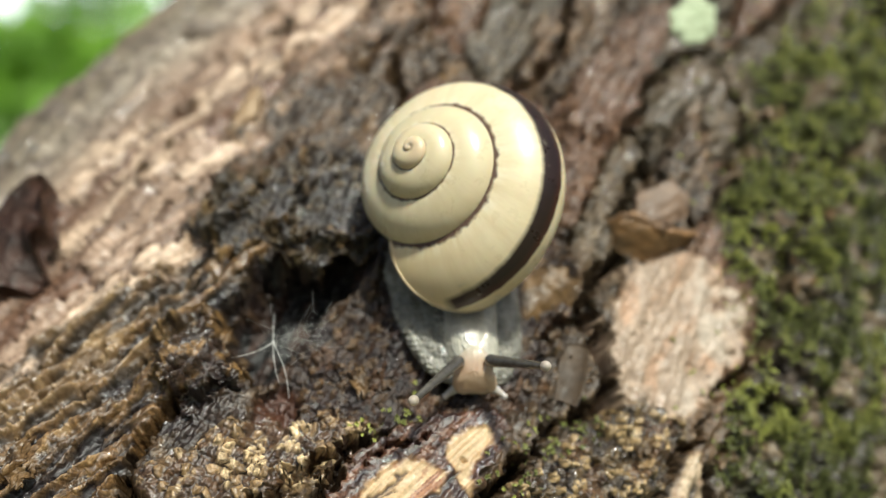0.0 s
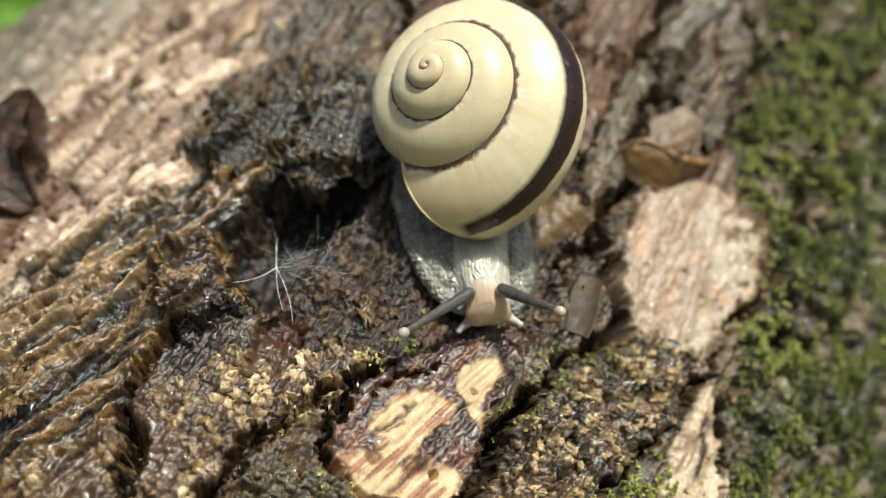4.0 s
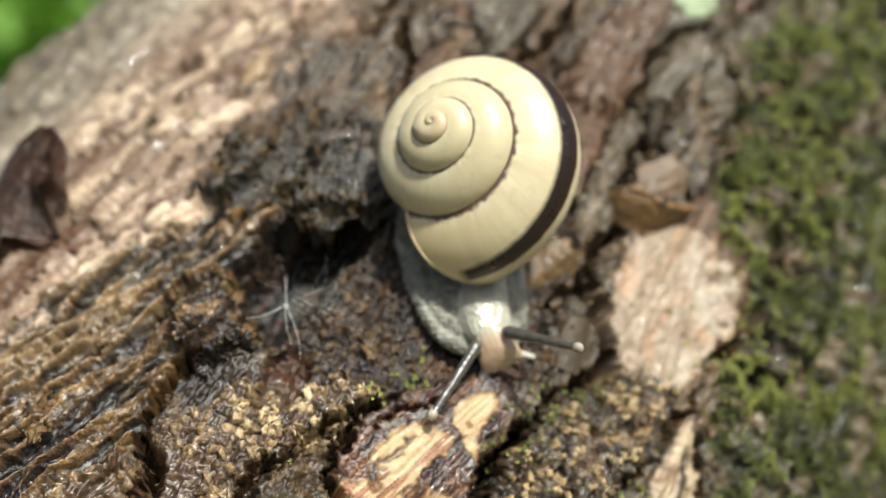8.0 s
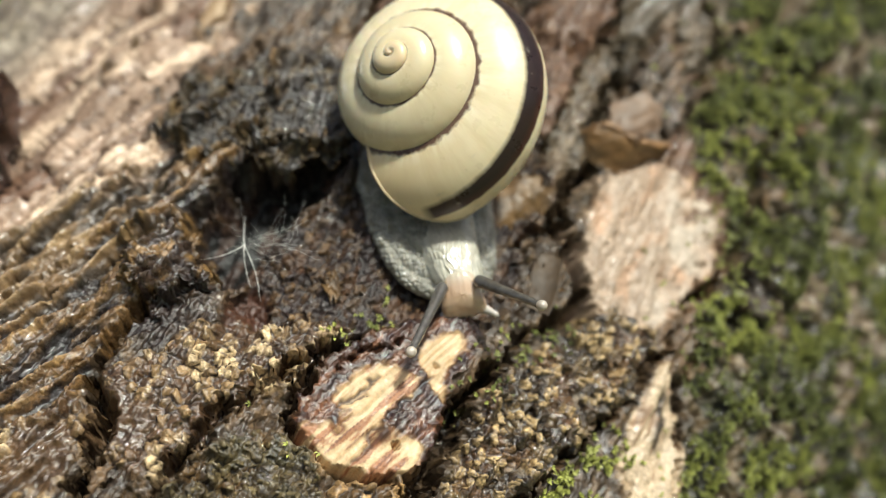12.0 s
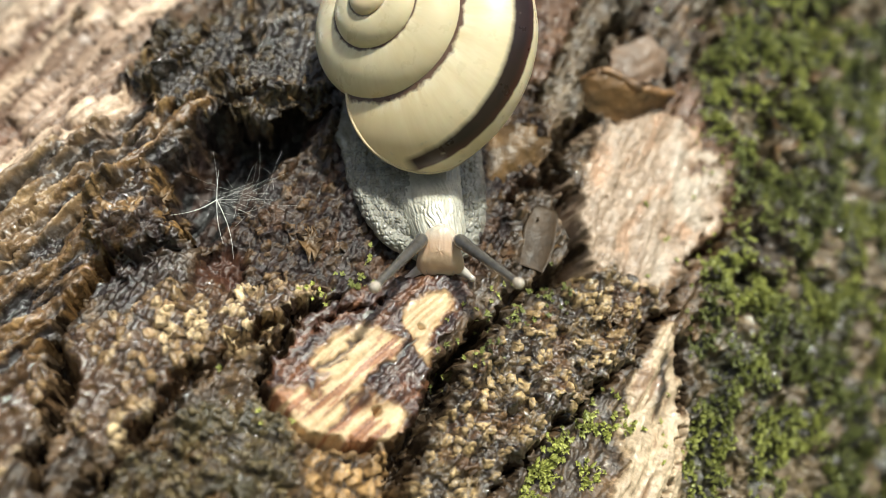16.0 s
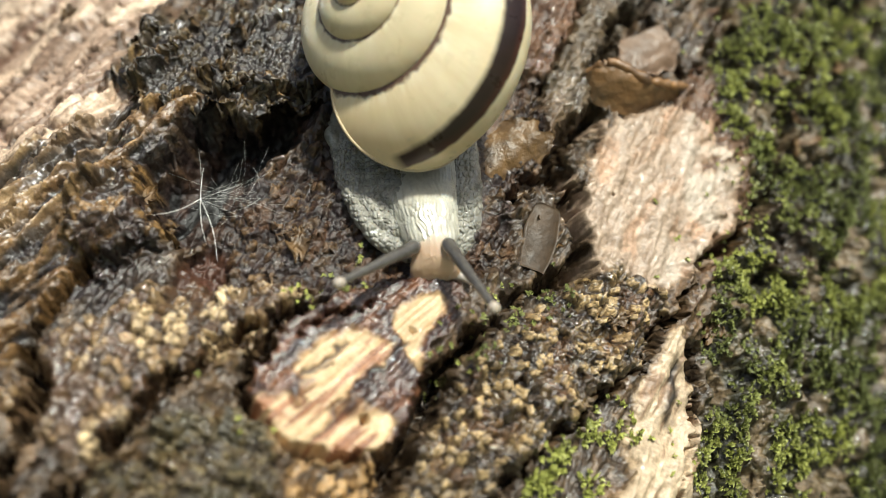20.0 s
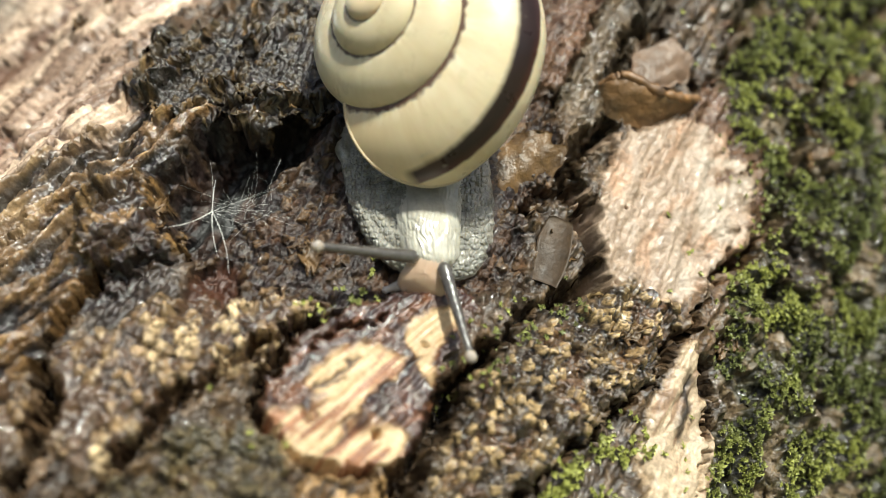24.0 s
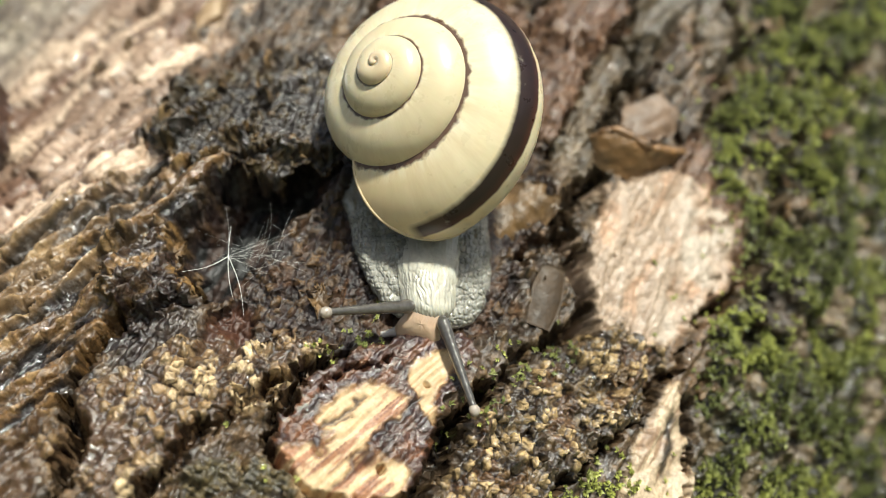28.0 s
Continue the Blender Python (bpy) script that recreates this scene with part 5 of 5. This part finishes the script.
    walk(head_part, [
        (0.0, mm(0.51, -1.68, 9.50, 0, 0, -0.9)),
        (1.0, mm(0.44, -1.66, 9.50, 0, 0, -0.0)),
        (2.0, mm(0.38, -1.64, 9.50, 0, 0, 0.8)),
        (3.0, mm(0.32, -1.62, 9.50, 0, 0, 1.7)),
        (3.5, mm(0.40, -1.70, 9.50, 0, 0, 3.6)),
        (5.5, mm(0.70, -2.05, 9.50, 0, 0, 11.5)),
        (6.0, mm(0.77, -2.13, 9.50, 0, 0, 13.5)),
        (6.5, mm(0.94, -2.25, 9.50, 0, 0, 17.0)),
        (7.0, mm(1.10, -2.37, 9.50, 0, 0, 20.3)),
        (7.5, mm(1.26, -2.49, 9.50, 0, 0, 23.3)),
        (8.0, mm(1.43, -2.61, 9.50, 0, 0, 26.1)),
        (9.0, mm(1.56, -2.88, 9.50, 0, 0, 22.0)),
        (10.0, mm(1.70, -3.16, 9.50, 0, 0, 18.0)),
        (11.0, mm(1.83, -3.44, 9.50, 0, 0, 14.2)),
        (11.5, mm(1.75, -3.39, 9.50, 0, 0, 11.8)),
        (12.0, mm(1.66, -3.34, 9.50, 0, 0, 9.3)),
        (12.5, mm(1.60, -3.34, 9.50, 0, 0, 7.5)),
        (14.5, mm(1.35, -3.35, 9.50, 0, 0, -0.2)),
        (15.0, mm(1.26, -3.35, 9.50, 0, 0, -0.6)),
        (16.0, mm(1.07, -3.36, 9.50, 0, 0, -1.4)),
        (17.0, mm(0.89, -3.37, 9.50, 0, 0, -2.3)),
        (18.0, mm(0.90, -3.54, 9.50, 0, 0, -0.0)),
        (19.0, mm(0.90, -3.71, 9.50, 0, 0, 2.5)),
        (20.0, mm(0.91, -3.88, 9.50, 0, 0, 5.4)),
        (20.5, mm(0.65, -4.00, 9.50, 0, 0, 0.8)),
        (21.0, mm(0.40, -4.11, 9.50, 0, 0, -3.9)),
        (22.0, mm(-0.12, -4.34, 9.50, 0, 0, -13.8)),
        (22.5, mm(-0.19, -4.30, 9.50, 0, 0, -15.1)),
        (24.5, mm(-0.45, -4.12, 9.50, 0, 0, -20.0)),
        (25.0, mm(-0.51, -4.08, 9.50, 0, 0, -21.2)),
        (25.5, mm(-0.56, -4.18, 9.50, 0, 0, -21.7)),
        (26.0, mm(-0.61, -4.29, 9.50, 0, 0, -22.1)),
        (26.5, mm(-0.66, -4.40, 9.50, 0, 0, -22.6)),
        (27.0, mm(-0.71, -4.51, 9.50, 0, 0, -23.0)),
        (27.5, mm(-0.76, -4.62, 9.50, 0, 0, -23.3)),
        (28.0, mm(-0.81, -4.73, 9.50, 0, 0, -23.7)),
    ])
    walk(stalk_one, [
        (0.0, mm(-0.90, -1.65, 10.50, 28.2, -24.5, -12.5)),
        (1.0, mm(-0.96, -1.66, 10.50, 28.2, -26.7, -13.6)),
        (2.0, mm(-1.03, -1.66, 10.50, 30.9, -29.1, -16.2)),
        (3.0, mm(-1.09, -1.66, 10.50, 34.2, -31.5, -19.5)),
        (3.5, mm(-1.00, -1.79, 10.50, 37.8, -34.2, -23.6)),
        (5.5, mm(-0.65, -2.32, 10.50, 53.2, -31.3, -34.8)),
        (6.0, mm(-0.56, -2.45, 10.50, 57.3, -26.8, -35.0)),
        (6.5, mm(-0.42, -2.67, 10.50, 57.3, -24.5, -32.9)),
        (7.0, mm(-0.28, -2.88, 10.50, 60.3, -20.7, -31.8)),
        (7.5, mm(-0.15, -3.10, 10.50, 60.9, -17.2, -28.0)),
        (8.0, mm(-0.01, -3.31, 10.50, 60.0, -15.3, -24.6)),
        (9.0, mm(0.05, -3.49, 10.50, 57.0, -12.7, -18.7)),
        (10.0, mm(0.11, -3.68, 10.50, 61.8, -9.7, -17.4)),
        (11.0, mm(0.18, -3.86, 10.50, 54.6, -13.2, -17.9)),
        (11.5, mm(0.09, -3.73, 10.50, 45.8, -13.5, -13.5)),
        (12.0, mm(-0.00, -3.61, 10.50, 45.6, -13.7, -13.6)),
        (12.5, mm(-0.05, -3.56, 10.50, 42.8, -14.9, -13.4)),
        (14.5, mm(-0.25, -3.34, 10.50, 36.4, -20.2, -14.3)),
        (15.0, mm(-0.34, -3.34, 10.50, 33.7, -21.2, -13.6)),
        (16.0, mm(-0.52, -3.32, 10.50, 32.1, -22.1, -13.3)),
        (17.0, mm(-0.71, -3.30, 10.50, 29.1, -19.4, -10.5)),
        (18.0, mm(-0.62, -3.54, 10.50, 29.0, -24.4, -12.9)),
        (19.0, mm(-0.52, -3.77, 10.50, 29.5, -29.4, -15.5)),
        (20.0, mm(-0.43, -4.01, 10.50, 31.5, -36.2, -19.9)),
        (20.5, mm(-0.66, -4.02, 10.50, 33.1, -39.2, -22.4)),
        (21.0, mm(-0.90, -4.02, 10.50, 32.9, -42.3, -23.6)),
        (22.0, mm(-1.36, -4.04, 10.50, 18.6, -50.1, -14.5)),
        (22.5, mm(-1.42, -3.96, 10.50, 7.9, -54.5, -6.4)),
        (24.5, mm(-1.68, -3.67, 10.50, -29.2, -55.5, 24.7)),
        (25.0, mm(-1.74, -3.60, 10.50, -30.9, -53.2, 25.6)),
        (25.5, mm(-1.83, -3.68, 10.50, -34.5, -53.8, 29.0)),
        (26.0, mm(-1.92, -3.76, 10.50, -34.6, -54.6, 29.3)),
        (26.5, mm(-2.01, -3.84, 10.50, -32.7, -58.6, 28.7)),
        (27.0, mm(-2.09, -3.92, 10.50, -18.7, -63.3, 16.8)),
        (27.5, mm(-2.18, -4.01, 10.50, -2.2, -63.4, 2.0)),
        (28.0, mm(-2.27, -4.09, 10.50, 5.6, -52.2, -4.4)),
    ])
    walk(stalk_two, [
        (0.0, mm(1.91, -1.70, 10.50, 3.9, 36.0, 2.3)),
        (1.0, mm(1.85, -1.66, 10.50, 5.6, 34.5, 3.2)),
        (2.0, mm(1.79, -1.62, 10.50, 11.1, 35.5, 6.5)),
        (3.0, mm(1.73, -1.57, 10.50, 13.2, 33.4, 7.4)),
        (3.5, mm(1.79, -1.62, 10.50, 15.9, 33.5, 8.9)),
        (5.5, mm(2.04, -1.78, 10.50, 17.0, 32.7, 9.4)),
        (6.0, mm(2.11, -1.82, 10.50, 17.2, 35.4, 10.2)),
        (6.5, mm(2.29, -1.84, 10.50, 17.6, 37.0, 10.8)),
        (7.0, mm(2.48, -1.86, 10.50, 18.1, 40.2, 11.9)),
        (7.5, mm(2.67, -1.88, 10.50, 17.4, 43.2, 12.1)),
        (8.0, mm(2.86, -1.90, 10.50, 15.9, 47.3, 11.8)),
        (9.0, mm(3.07, -2.27, 10.50, 13.0, 53.7, 10.5)),
        (10.0, mm(3.28, -2.65, 10.50, 23.2, 60.2, 20.4)),
        (11.0, mm(3.49, -3.02, 10.50, 20.4, 47.6, 15.4)),
        (11.5, mm(3.41, -3.04, 10.50, 16.9, 40.0, 11.0)),
        (12.0, mm(3.33, -3.07, 10.50, 22.7, 37.5, 14.3)),
        (12.5, mm(3.25, -3.12, 10.50, 26.4, 38.8, 17.3)),
        (14.5, mm(2.94, -3.35, 10.50, 30.9, 32.4, 17.8)),
        (15.0, mm(2.85, -3.37, 10.50, 31.1, 32.6, 18.0)),
        (16.0, mm(2.67, -3.40, 10.50, 35.8, 30.0, 19.9)),
        (17.0, mm(2.49, -3.43, 10.50, 32.1, 24.9, 14.8)),
        (18.0, mm(2.41, -3.54, 10.50, 35.3, 23.2, 15.6)),
        (19.0, mm(2.33, -3.65, 10.50, 38.6, 21.6, 16.4)),
        (20.0, mm(2.26, -3.76, 10.50, 44.9, 19.9, 18.8)),
        (20.5, mm(1.97, -3.98, 10.50, 47.3, 19.3, 19.7)),
        (21.0, mm(1.69, -4.20, 10.50, 50.0, 18.7, 20.9)),
        (22.0, mm(1.12, -4.64, 10.50, 54.6, 15.9, 21.1)),
        (22.5, mm(1.05, -4.63, 10.50, 55.0, 13.4, 18.3)),
        (24.5, mm(0.78, -4.57, 10.50, 62.1, 7.0, 13.0)),
        (25.0, mm(0.72, -4.55, 10.50, 65.1, 6.0, 12.8)),
        (25.5, mm(0.71, -4.69, 10.50, 67.0, 5.8, 13.3)),
        (26.0, mm(0.69, -4.82, 10.50, 72.7, 4.5, 14.2)),
        (26.5, mm(0.68, -4.96, 10.50, 80.6, 2.8, 16.3)),
        (27.0, mm(0.67, -5.09, 10.50, 83.1, 2.1, 17.2)),
        (27.5, mm(0.66, -5.23, 10.50, 83.0, 2.4, 18.8)),
        (28.0, mm(0.65, -5.37, 10.50, 70.2, 7.0, 18.6)),
    ])


motions()
